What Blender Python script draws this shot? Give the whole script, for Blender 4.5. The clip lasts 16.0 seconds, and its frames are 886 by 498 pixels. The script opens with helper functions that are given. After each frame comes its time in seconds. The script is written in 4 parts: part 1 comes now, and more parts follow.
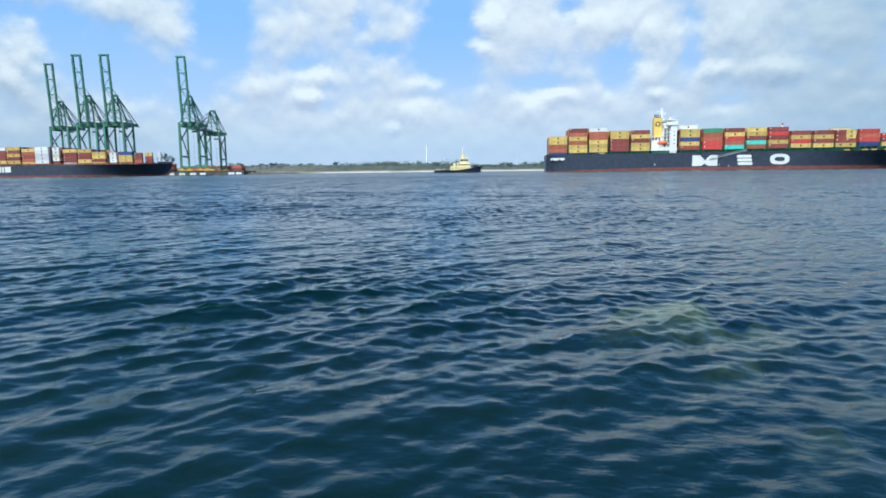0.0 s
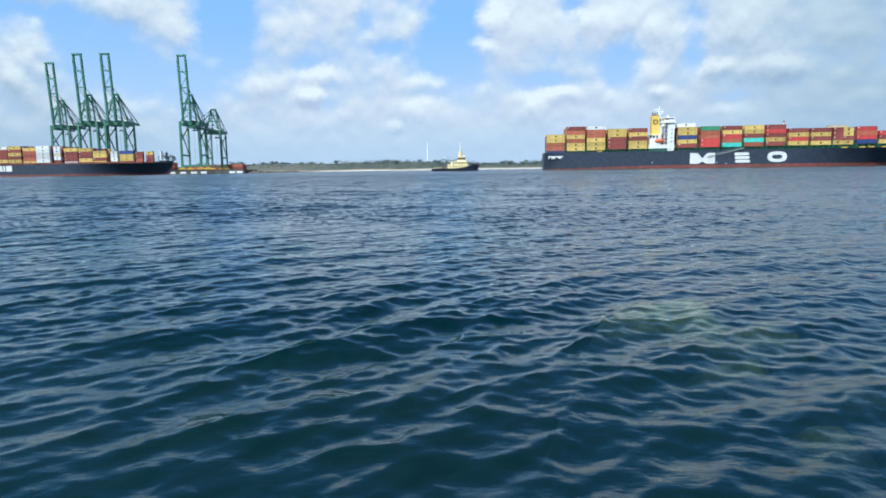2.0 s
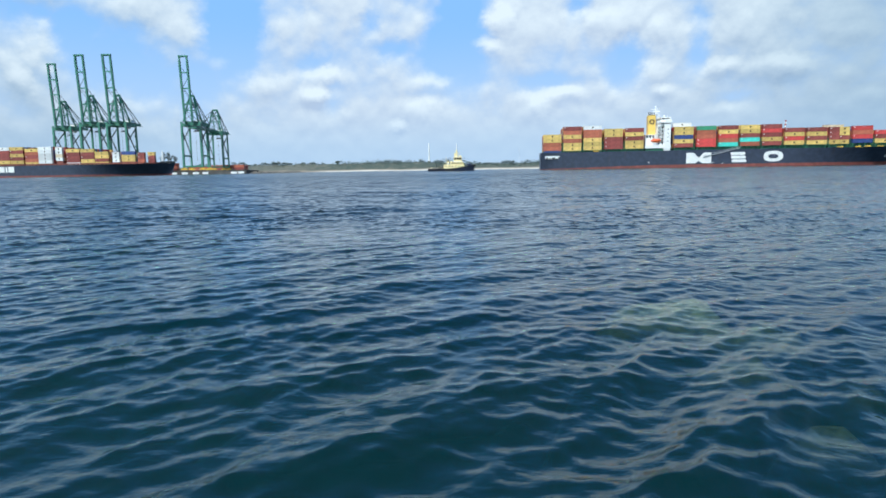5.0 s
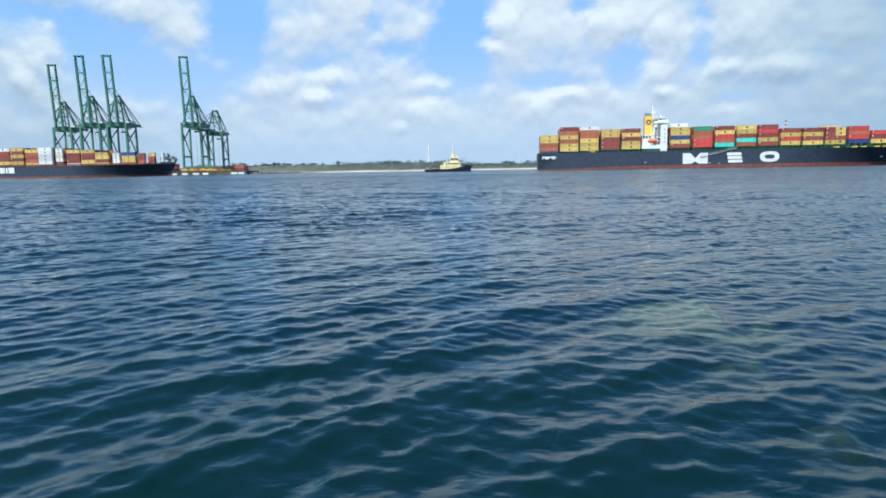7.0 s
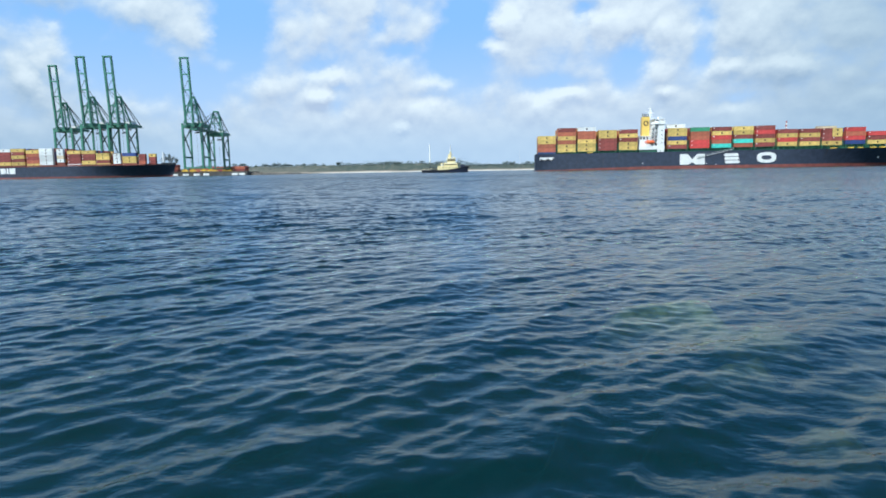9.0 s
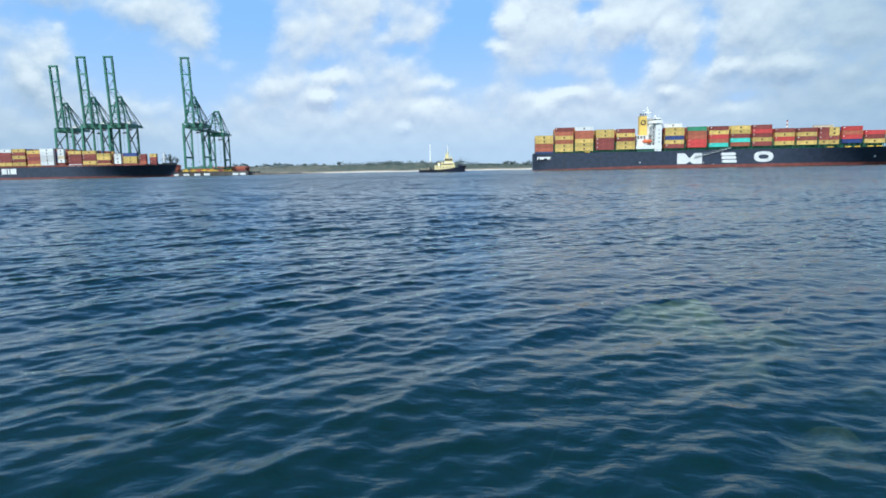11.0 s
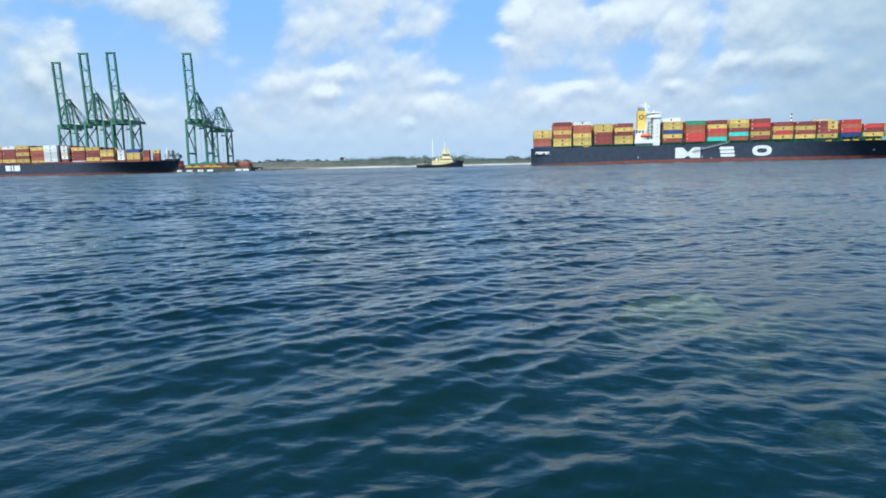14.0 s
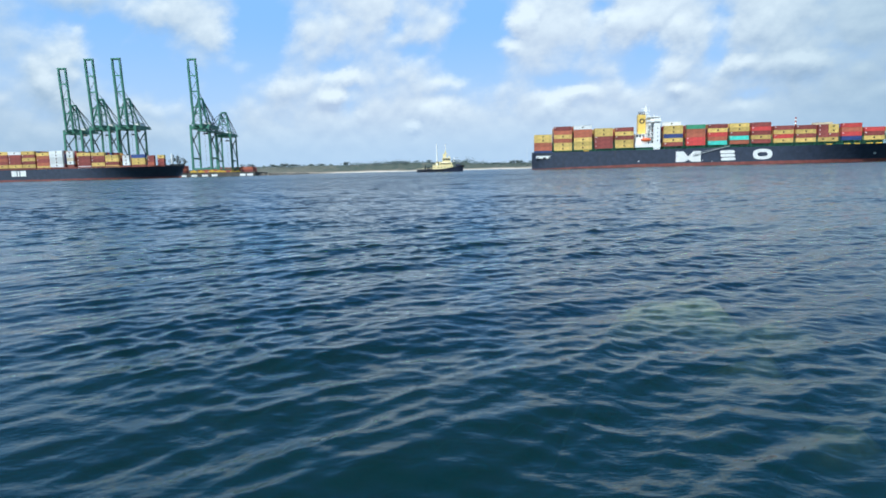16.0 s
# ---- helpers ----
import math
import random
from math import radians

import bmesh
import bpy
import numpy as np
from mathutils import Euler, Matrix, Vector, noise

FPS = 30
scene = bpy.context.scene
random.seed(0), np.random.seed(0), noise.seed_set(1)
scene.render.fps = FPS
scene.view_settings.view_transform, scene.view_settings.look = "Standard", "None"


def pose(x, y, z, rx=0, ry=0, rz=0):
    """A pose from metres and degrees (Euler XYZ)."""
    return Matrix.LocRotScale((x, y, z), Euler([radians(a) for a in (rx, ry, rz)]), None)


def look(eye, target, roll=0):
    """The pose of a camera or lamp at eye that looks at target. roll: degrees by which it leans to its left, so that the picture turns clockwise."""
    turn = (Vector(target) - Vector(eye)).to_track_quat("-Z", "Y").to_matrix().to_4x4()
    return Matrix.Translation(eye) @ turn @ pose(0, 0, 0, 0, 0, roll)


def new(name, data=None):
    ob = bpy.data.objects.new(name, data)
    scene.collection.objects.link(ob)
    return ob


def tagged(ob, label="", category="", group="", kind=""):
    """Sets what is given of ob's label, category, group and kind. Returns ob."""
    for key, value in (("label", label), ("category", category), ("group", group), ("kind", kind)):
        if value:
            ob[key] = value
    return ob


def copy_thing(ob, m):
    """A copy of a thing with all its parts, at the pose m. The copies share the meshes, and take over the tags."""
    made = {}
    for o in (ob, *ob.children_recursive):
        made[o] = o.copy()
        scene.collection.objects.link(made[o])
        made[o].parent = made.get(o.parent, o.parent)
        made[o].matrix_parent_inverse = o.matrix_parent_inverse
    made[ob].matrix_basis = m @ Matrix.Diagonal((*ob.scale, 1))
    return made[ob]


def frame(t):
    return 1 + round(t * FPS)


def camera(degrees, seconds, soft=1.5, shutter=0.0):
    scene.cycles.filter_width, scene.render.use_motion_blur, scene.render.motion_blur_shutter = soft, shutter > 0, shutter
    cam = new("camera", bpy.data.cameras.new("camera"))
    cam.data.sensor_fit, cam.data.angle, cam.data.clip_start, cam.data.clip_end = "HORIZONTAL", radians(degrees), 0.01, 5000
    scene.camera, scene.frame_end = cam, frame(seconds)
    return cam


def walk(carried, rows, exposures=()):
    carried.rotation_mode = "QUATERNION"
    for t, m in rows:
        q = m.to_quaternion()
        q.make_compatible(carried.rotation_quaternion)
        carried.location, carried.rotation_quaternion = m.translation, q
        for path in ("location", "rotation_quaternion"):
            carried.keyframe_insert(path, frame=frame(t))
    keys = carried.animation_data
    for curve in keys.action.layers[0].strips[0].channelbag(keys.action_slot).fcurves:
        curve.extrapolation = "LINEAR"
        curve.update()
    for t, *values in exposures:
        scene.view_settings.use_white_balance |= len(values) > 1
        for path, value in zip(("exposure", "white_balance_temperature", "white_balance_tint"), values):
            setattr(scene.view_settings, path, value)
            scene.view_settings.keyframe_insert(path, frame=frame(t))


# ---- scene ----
cam = camera(71.0, 16.0, soft=1.7)
EYE = Vector((0, 0, 1.4))
# seconds, turn to the right, tilt, lean, in degrees
PATH = [
    (0, 0.000, -7.172, -0.660), (0.5, -0.012, -7.236, -0.673), (1, -0.048, -7.293, -0.706), (1.5, -0.082, -7.344, -0.768),
    (2, -0.096, -7.330, -0.775), (2.5, -0.115, -7.318, -0.808), (3, -0.181, -7.381, -0.793), (3.5, -0.190, -7.466, -0.819),
    (4, -0.195, -7.389, -0.849), (6.5, -0.285, -7.295, -0.927), (7, -0.255, -7.274, -0.932), (7.5, -0.239, -7.227, -0.906),
    (8, -0.240, -7.198, -0.900), (8.5, -0.282, -7.220, -0.911), (9, -0.307, -7.203, -0.926), (11.5, -0.408, -7.242, -1.051),
    (12, -0.436, -7.203, -1.084), (12.5, -0.442, -7.193, -1.108), (13, -0.427, -7.213, -1.104), (13.5, -0.412, -7.260, -1.059),
    (14, -0.676, -7.679, -1.241), (14.5, -0.945, -7.858, -1.307), (15, -1.033, -7.667, -1.341), (15.5, -1.024, -7.450, -1.400),
    (16, -1.027, -7.275, -1.383)]


def aim(turn, tilt, lean):
    a, b = radians(turn), radians(tilt)
    return look(EYE, EYE + Vector((math.sin(a) * math.cos(b), math.cos(a) * math.cos(b), math.sin(b))), lean)


walk(cam, [(t, aim(a, b, c)) for t, a, b, c in PATH], exposures=[(0, 0.0, 5800, 0), (16, 0.0, 5800, 0)])

# ---- light ----
SUN_AZ, SUN_EL = radians(-148), radians(49)
SUN_DIR = Vector((math.sin(SUN_AZ) * math.cos(SUN_EL), math.cos(SUN_AZ) * math.cos(SUN_EL), math.sin(SUN_EL)))


def make_light():
    sun = new("sun", bpy.data.lights.new("sun", "SUN"))
    sun.data.energy, sun.data.angle, sun.data.color = 4.5, radians(0.6), (1.0, 0.96, 0.91)
    sun.matrix_world = look(SUN_DIR * 100, (0, 0, 0))
    world = bpy.data.worlds.new("sky")
    scene.world = world
    world.use_nodes = True
    nt = world.node_tree
    bg = nt.nodes["Background"]
    sky = nt.nodes.new("ShaderNodeTexSky")
    sky.sky_type, sky.sun_disc = "NISHITA", False
    sky.sun_elevation, sky.sun_rotation = SUN_EL, SUN_AZ
    sky.air_density, sky.dust_density, sky.ozone_density = 1.0, 0.6, 2.0
    nt.links.new(sky.outputs[0], bg.inputs["Color"])
    bg.inputs["Strength"].default_value = 0.13


make_light()


# ---- materials ----
class Nodes:
    """A short way of writing node trees."""

    def __init__(self, name):
        self.mat = bpy.data.materials.new(name)
        self.mat.use_nodes = True
        self.tree = self.mat.node_tree
        self.bsdf = self.tree.nodes["Principled BSDF"]
        self.out = self.tree.nodes["Material Output"]

    def add(self, kind, **values):
        node = self.tree.nodes.new("ShaderNode" + kind)
        for key, value in values.items():
            setattr(node, key, value)
        return node

    def put(self, socket, value):
        if isinstance(value, bpy.types.NodeSocket):
            self.tree.links.new(value, socket)
        else:
            socket.default_value = value

    def math(self, op, a, b=0.0, c=0.0, clamp=False):
        node = self.add("Math", operation=op, use_clamp=clamp)
        for k, v in enumerate((a, b, c)):
            self.put(node.inputs[k], v)
        return node.outputs[0]

    def ramp(self, x, lo, hi, a=0.0, b=1.0):
        node = self.add("MapRange", interpolation_type="SMOOTHSTEP")
        for k, v in enumerate((x, lo, hi, a, b)):
            self.put(node.inputs[k], v)
        return node.outputs[0]

    def mix(self, x, a, b):
        node = self.add("Mix", data_type="RGBA")
        self.put(node.inputs[0], x)
        self.put(node.inputs[6], a if isinstance(a, bpy.types.NodeSocket) else (*a, 1))
        self.put(node.inputs[7], b if isinstance(b, bpy.types.NodeSocket) else (*b, 1))
        return node.outputs[2]

    def coords(self, scale=(1, 1, 1)):
        m = self.add("Mapping")
        m.inputs["Scale"].default_value = scale
        self.tree.links.new(self.add("TexCoord").outputs["Object"], m.inputs["Vector"])
        return m.outputs[0]

    def noise(self, vector, scale, detail=4.0, rough=0.55, distortion=0.0):
        node = self.add("TexNoise")
        self.put(node.inputs["Vector"], vector)
        for key, v in (("Scale", scale), ("Detail", detail), ("Roughness", rough), ("Distortion", distortion)):
            node.inputs[key].default_value = v
        return node.outputs[0]

    def bump(self, height, strength, distance, normal=None):
        node = self.add("Bump")
        node.inputs["Strength"].default_value = strength
        self.put(node.inputs["Distance"], distance)
        self.put(node.inputs["Height"], height)
        if normal is not None:
            self.put(node.inputs["Normal"], normal)
        return node.outputs[0]


def shade(c, k):
    return tuple(min(1.0, x * k) for x in c)


def painted(name, color, rough=0.5, worn=0.35, rust=(0.20, 0.075, 0.035), streak=(0.5, 0.5, 0.12), amount=0.45, vary=0.10):
    """Weathered paint: patches of fading, vertical dirt runs and rust."""
    n = Nodes(name)
    fade = n.noise(n.coords(), 0.35, 5)
    runs = n.noise(n.coords(streak), 1.6, 6, 0.65)
    base = n.mix(n.ramp(fade, 0.3, 0.75), shade(color, 1 - 0.5 * worn), shade(color, 1 + 0.35 * worn))
    mask = n.math("MULTIPLY", n.ramp(runs, 0.56, 0.78), amount)
    rnd = n.add("ObjectInfo").outputs["Random"]
    tone = n.add("HueSaturation")
    n.put(tone.inputs["Value"], n.math("MULTIPLY_ADD", rnd, vary, 1.0 - vary / 2))
    n.put(tone.inputs["Color"], n.mix(mask, base, rust))
    n.put(n.bsdf.inputs["Base Color"], tone.outputs[0])
    n.put(n.bsdf.inputs["Roughness"], n.math("MULTIPLY_ADD", runs, 0.3, rough - 0.15))
    n.put(n.bsdf.inputs["Normal"], n.bump(runs, 0.15, 0.02))
    return n.mat


HULL_DARK = painted("hull_paint_dark", (0.041, 0.052, 0.083), 0.45, 0.5, (0.075, 0.055, 0.045), (0.25, 0.25, 0.02), 0.5)
HULL_RED = painted("antifouling_red", (0.25, 0.075, 0.06), 0.6, 0.6, (0.12, 0.06, 0.05), (0.1, 0.1, 0.5))
WHITE = painted("white_ship_paint", (0.86, 0.86, 0.84), 0.4, 0.06, (0.6, 0.5, 0.4), (0.5, 0.5, 0.1), 0.2)
FUNNEL = painted("funnel_yellow", (0.80, 0.55, 0.13), 0.45, 0.2, (0.35, 0.2, 0.08), (0.5, 0.5, 0.1), 0.25)
LETTER = painted("hull_mark_white", (0.82, 0.82, 0.80), 0.5, 0.15, (0.5, 0.42, 0.35), (0.5, 0.5, 0.1), 0.25)
GREEN_STEEL = painted("deck_green", (0.045, 0.17, 0.10), 0.55, 0.5)
CRANE_GREEN = painted("crane_green", (0.075, 0.235, 0.165), 0.5, 0.4, (0.06, 0.11, 0.09), (0.5, 0.5, 0.1), 0.4)
# darker twin of the crane green: shade on the thin members put into the colour
CRANE_SHADED = painted("crane_green_shaded", (0.05, 0.085, 0.085), 0.5, 0.3)
CRANE_YELLOW = painted("bogie_yellow", (0.75, 0.47, 0.06), 0.5, 0.4)
DARK_STEEL = painted("dark_steel", (0.035, 0.04, 0.045), 0.5, 0.4)
ORANGE = painted("lifeboat_orange", (0.80, 0.16, 0.05), 0.35, 0.1, amount=0.1)
RED_DECK = painted("deck_red", (0.24, 0.07, 0.05), 0.6, 0.5)
TUG_CREAM = painted("tug_cream", (0.90, 0.76, 0.40), 0.45, 0.2, (0.4, 0.25, 0.1), amount=0.3)
TUG_HULL = painted("tug_hull", (0.026, 0.032, 0.066), 0.45, 0.3)
GREY = painted("grey_paint", (0.45, 0.46, 0.46), 0.5, 0.3)
SIGNAL_RED = painted("band_red", (0.36, 0.075, 0.065), 0.55, 0.2)
BOX_PAINT = {
    "y": painted("box_yellow", (0.66, 0.47, 0.14), 0.55, 0.35, vary=0.4),
    "m": painted("box_maroon", (0.27, 0.065, 0.055), 0.55, 0.45, (0.14, 0.06, 0.04), vary=0.4),
    "r": painted("box_red", (0.56, 0.065, 0.06), 0.5, 0.3, (0.25, 0.07, 0.05), vary=0.4),
    "o": painted("box_orange_brown", (0.42, 0.125, 0.07), 0.55, 0.4, (0.2, 0.08, 0.05), vary=0.4),
    "b": painted("box_blue", (0.045, 0.075, 0.24), 0.5, 0.4, (0.1, 0.07, 0.06), vary=0.4),
    "t": painted("box_teal", (0.10, 0.55, 0.45), 0.5, 0.3, (0.15, 0.3, 0.25), vary=0.4),
    "g": painted("box_green", (0.06, 0.26, 0.14), 0.5, 0.3, vary=0.4),
    "w": painted("box_white", (0.76, 0.77, 0.76), 0.45, 0.15, (0.5, 0.42, 0.35), amount=0.3, vary=0.4),
    "c": painted("box_cream", (0.62, 0.52, 0.36), 0.5, 0.3, vary=0.4)}
BOX_WORDS = {"y": "mustard-yellow", "m": "maroon", "r": "bright red", "o": "orange-brown", "b": "dark blue",
             "t": "turquoise", "g": "green", "w": "white", "c": "cream"}
MARK_DARK = painted("mark_dark", (0.07, 0.05, 0.03), 0.6, 0.2)


def window_glass():
    n = Nodes("window_glass")
    n.put(n.bsdf.inputs["Base Color"], (0.015, 0.02, 0.025, 1))
    n.put(n.bsdf.inputs["Roughness"], 0.08)
    return n.mat


def rubber():
    n = Nodes("rubber")
    k = n.noise(n.coords(), 6, 5)
    n.put(n.bsdf.inputs["Base Color"], n.mix(k, (0.012, 0.012, 0.013), (0.03, 0.03, 0.03)))
    n.put(n.bsdf.inputs["Roughness"], 0.85)
    return n.mat


def concrete():
    n = Nodes("concrete")
    a, b = n.noise(n.coords(), 0.12, 6), n.noise(n.coords((1, 1, 0.2)), 1.2, 6)
    col = n.mix(n.ramp(a, 0.35, 0.7), (0.085, 0.078, 0.07), (0.15, 0.14, 0.125))
    n.put(n.bsdf.inputs["Base Color"], n.mix(n.math("MULTIPLY", n.ramp(b, 0.5, 0.75), 0.6), col, (0.11, 0.09, 0.075)))
    n.put(n.bsdf.inputs["Roughness"], 0.9)
    n.put(n.bsdf.inputs["Normal"], n.bump(b, 0.4, 0.05))
    return n.mat


def land_mat():
    """Pale sand at the shore, dry scrub and dark green bush behind."""
    n = Nodes("coast_ground")
    sep = n.add("SeparateXYZ")
    n.put(sep.inputs[0], n.add("TexCoord").outputs["Object"])
    wob = n.noise(n.coords((1, 0.4, 1)), 0.02, 5)
    up = n.math("ADD", sep.outputs[2], n.math("MULTIPLY_ADD", wob, 3.0, -1.5))
    fine = n.noise(n.coords(), 0.12, 6, 0.65)
    sand = n.mix(n.ramp(sep.outputs[0], -215, -180), n.mix(fine, (0.17, 0.13, 0.10), (0.33, 0.26, 0.20)), n.mix(fine, (0.62, 0.55, 0.46), (0.80, 0.73, 0.62)))
    scrub = n.mix(n.ramp(n.math("ADD", fine, n.ramp(sep.outputs[0], -260, -150, 0.04, -0.04)), 0.38, 0.68), (0.04, 0.066, 0.046), (0.20, 0.175, 0.125))
    n.put(n.bsdf.inputs["Base Color"], n.mix(n.ramp(up, 2.2, 3.6), n.mix(n.ramp(up, 0.7, 1.7), sand, (0.33, 0.27, 0.20)), scrub))
    n.put(n.bsdf.inputs["Roughness"], 0.95)
    n.put(n.bsdf.inputs["Normal"], n.bump(fine, 0.6, 0.6))
    return n.mat


def leaf_mat(name, a, b):
    n = Nodes(name)
    rnd = n.add("NewGeometry").outputs["Random Per Island"]
    n.put(n.bsdf.inputs["Base Color"], n.mix(rnd, a, b))
    n.put(n.bsdf.inputs["Roughness"], 0.75)
    return n.mat


def rock_mat():
    n = Nodes("breakwater_rock")
    rnd = n.add("NewGeometry").outputs["Random Per Island"]
    k = n.noise(n.coords(), 0.8, 6)
    c = n.mix(rnd, (0.13, 0.11, 0.09), (0.28, 0.24, 0.20))
    n.put(n.bsdf.inputs["Base Color"], n.mix(n.math("MULTIPLY", k, 0.5), c, (0.08, 0.075, 0.06)))
    n.put(n.bsdf.inputs["Roughness"], 0.9)
    n.put(n.bsdf.inputs["Normal"], n.bump(k, 0.5, 0.2))
    return n.mat


def inner_box_mat():
    """Mixed container colours for the rows behind the outer one."""
    n = Nodes("mixed_boxes")
    rnd = n.add("NewGeometry").outputs["Random Per Island"]
    r = n.add("ValToRGB")
    r.color_ramp.interpolation = "CONSTANT"
    cols = [(0, BOX_C[0]), (0.3, BOX_C[1]), (0.55, BOX_C[2]), (0.72, BOX_C[3]), (0.88, BOX_C[4])]
    for k, (p, c) in enumerate(cols):
        e = r.color_ramp.elements[k] if k < 2 else r.color_ramp.elements.new(p)
        e.position, e.color = p, (*c, 1)
    n.put(r.inputs[0], rnd)
    n.put(n.bsdf.inputs["Base Color"], r.outputs[0])
    n.put(n.bsdf.inputs["Roughness"], 0.6)
    return n.mat


BOX_C = ((0.62, 0.40, 0.12), (0.27, 0.065, 0.055), (0.42, 0.125, 0.07), (0.5, 0.07, 0.06), (0.06, 0.09, 0.24))


def water_mat():
    """Clear harbour water: dark blue-green body, mirror-like skin, fine wind ripples."""
    n = Nodes("harbour_water")
    turn = n.add("Mapping")
    turn.inputs["Rotation"].default_value = (0, 0, radians(28))
    turn.inputs["Scale"].default_value = (0.7, 1.0, 1.0)
    n.put(turn.inputs["Vector"], n.add("TexCoord").outputs["Object"])
    v = turn.outputs[0]
    big = n.noise(v, 0.09, 3)
    small, mid, far = n.noise(v, 20.0, 2, 0.5), n.noise(v, 7.0, 3, 0.55), n.noise(v, 1.3, 5, 0.6)
    body = n.mix(n.ramp(big, 0.35, 0.7), (0.0006, 0.0112, 0.0150), (0.0008, 0.0160, 0.0195))
    n.put(n.bsdf.inputs["Base Color"], body)
    sep = n.add("SeparateXYZ")
    n.put(sep.inputs[0], n.add("NewGeometry").outputs["Position"])
    n.put(n.bsdf.inputs["Roughness"], n.math("ADD", n.ramp(sep.outputs[1], 8.0, 60.0, 0.07, 0.09), n.ramp(sep.outputs[1], 25.0, 150.0, 0.0, 0.15)))
    n.put(n.bsdf.inputs["IOR"], 1.333)
    n.put(n.bsdf.inputs["Specular Tint"], (0.42, 0.82, 1.0, 1.0))
    b1 = n.bump(far, 0.45, n.ramp(sep.outputs[1], 10.0, 80.0, 0.06, 0.42))
    b2 = n.bump(mid, 0.45, n.ramp(sep.outputs[1], 6.0, 25.0, 0.018, 0.030), b1)
    n.put(n.bsdf.inputs["Normal"], n.bump(small, 0.3, 0.003, b2))
    clear, both = n.add("BsdfTransparent"), n.add("AddShader")
    n.put(clear.inputs["Color"], n.mix(n.ramp(sep.outputs[1], 12, 20), (0.38, 0.44, 0.34), (0, 0, 0)))
    n.put(both.inputs[0], n.bsdf.outputs[0])
    n.put(both.inputs[1], clear.outputs[0])
    n.put(n.out.inputs["Surface"], both.outputs[0])
    return n.mat


def seabed_mat():
    """Bottom coloured darker with depth, for light lost in the water; the tops of the shoal are bare yellow-green sand
    and stone.
    """
    n = Nodes("seabed")
    sep = n.add("SeparateXYZ")
    n.put(sep.inputs[0], n.add("TexCoord").outputs["Object"])
    a, b = n.noise(n.coords(), 0.9, 5, 0.6), n.noise(n.coords(), 6.0, 4, 0.6)
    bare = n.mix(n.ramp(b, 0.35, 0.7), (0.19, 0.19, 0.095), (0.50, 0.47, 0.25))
    deep_dim = n.mix(n.ramp(a, 0.35, 0.7), (0.002, 0.006, 0.007), (0.004, 0.012, 0.012))
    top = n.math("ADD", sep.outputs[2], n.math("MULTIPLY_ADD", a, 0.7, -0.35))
    n.put(n.bsdf.inputs["Base Color"], n.mix(n.ramp(top, -1.35, -0.3), deep_dim, bare))
    n.put(n.bsdf.inputs["Roughness"], 0.95)
    n.put(n.bsdf.inputs["Normal"], n.bump(b, 0.5, 0.05))
    return n.mat


# the sky seen over the harbour: azimuth and height, half width and half height in degrees, strength
PUFFS = [(4.6, 13.1, 1.3, 1.1, 1.0), (3.5, 10.9, 1.4, 0.6, 0.75), (-32.9, 9.4, 1.2, 1.45, 0.62), (-34.2, 7.9, 1.0, 1.2, 0.55), (-26.8, 13.2, 3.8, 0.9, 0.5),
         (-22.9, 11.9, 1.9, 1.6, 0.6), (-11.8, 6.9, 1.35, 0.6, 0.8), (-10.8, 8.4, 1.75, 0.55, 0.55), (-1.3, 7.9, 1.6, 0.7, 0.7), (-2.4, 5.4, 1.6, 0.85, 0.6),
         (-4.6, 4.0, 0.55, 0.3, 0.7), (8.2, 5.6, 0.8, 0.7, 0.55), (10.3, 6.6, 1.7, 0.5, 0.5)]
BANKS = [(14.8, 12.5, 2.35, 1.4, 0.85), (18.0, 11.4, 1.55, 1.3, 0.7), (25.4, 11.6, 2.5, 1.7, 0.8), (20.9, 11.0, 2.2, 1.05, 0.6), (27.7, 8.1, 1.8, 0.7, 0.75),
         (23.5, 8.3, 1.2, 0.45, 0.6), (17.7, 8.1, 1.0, 0.9, 0.6), (18.6, 6.7, 0.8, 0.33, 0.6), (8.3, 12.4, 2.9, 1.4, 0.6), (30.5, 10.4, 2.2, 2.0, 0.4),
         (-13.8, 12.7, 2.8, 1.3, 0.35), (-8.4, 14.2, 2.9, 1.2, 0.4), (-3.2, 12.7, 1.3, 1.2, 0.45), (-19.7, 9.5, 0.8, 0.7, 0.4), (-16.1, 7.8, 2.3, 0.75, 0.45),
         (-25.3, 5.6, 1.25, 0.6, 0.3)]
GAPS = [(-18.6, 12.0, 2.0, 3.3, 1.0), (-30.4, 10.9, 1.35, 1.8, 0.75), (-27.5, 9.0, 2.8, 1.9, 0.7), (-24.6, 6.8, 2.5, 2.2, 0.5), (-33.2, 12.1, 1.75, 0.7, 0.5),
        (0.3, 10.5, 2.4, 2.9, 1.0), (1.0, 13.8, 1.8, 1.55, 1.0), (-7.0, 13.1, 0.9, 1.0, 0.45), (-4.5, 10.8, 2.0, 0.65, 0.55), (-11.7, 9.3, 1.35, 0.85, 0.4),
        (-10.0, 6.2, 0.9, 1.25, 0.6), (8.9, 7.6, 2.5, 0.6, 0.55), (15.7, 9.1, 1.6, 1.55, 0.72), (21.4, 10.5, 0.7, 2.2, 0.45), (11.5, 13.9, 0.95, 0.6, 0.6),
        (24.2, 5.6, 1.45, 0.4, 0.5), (-21.4, 6.5, 1.75, 2.75, 0.55)]


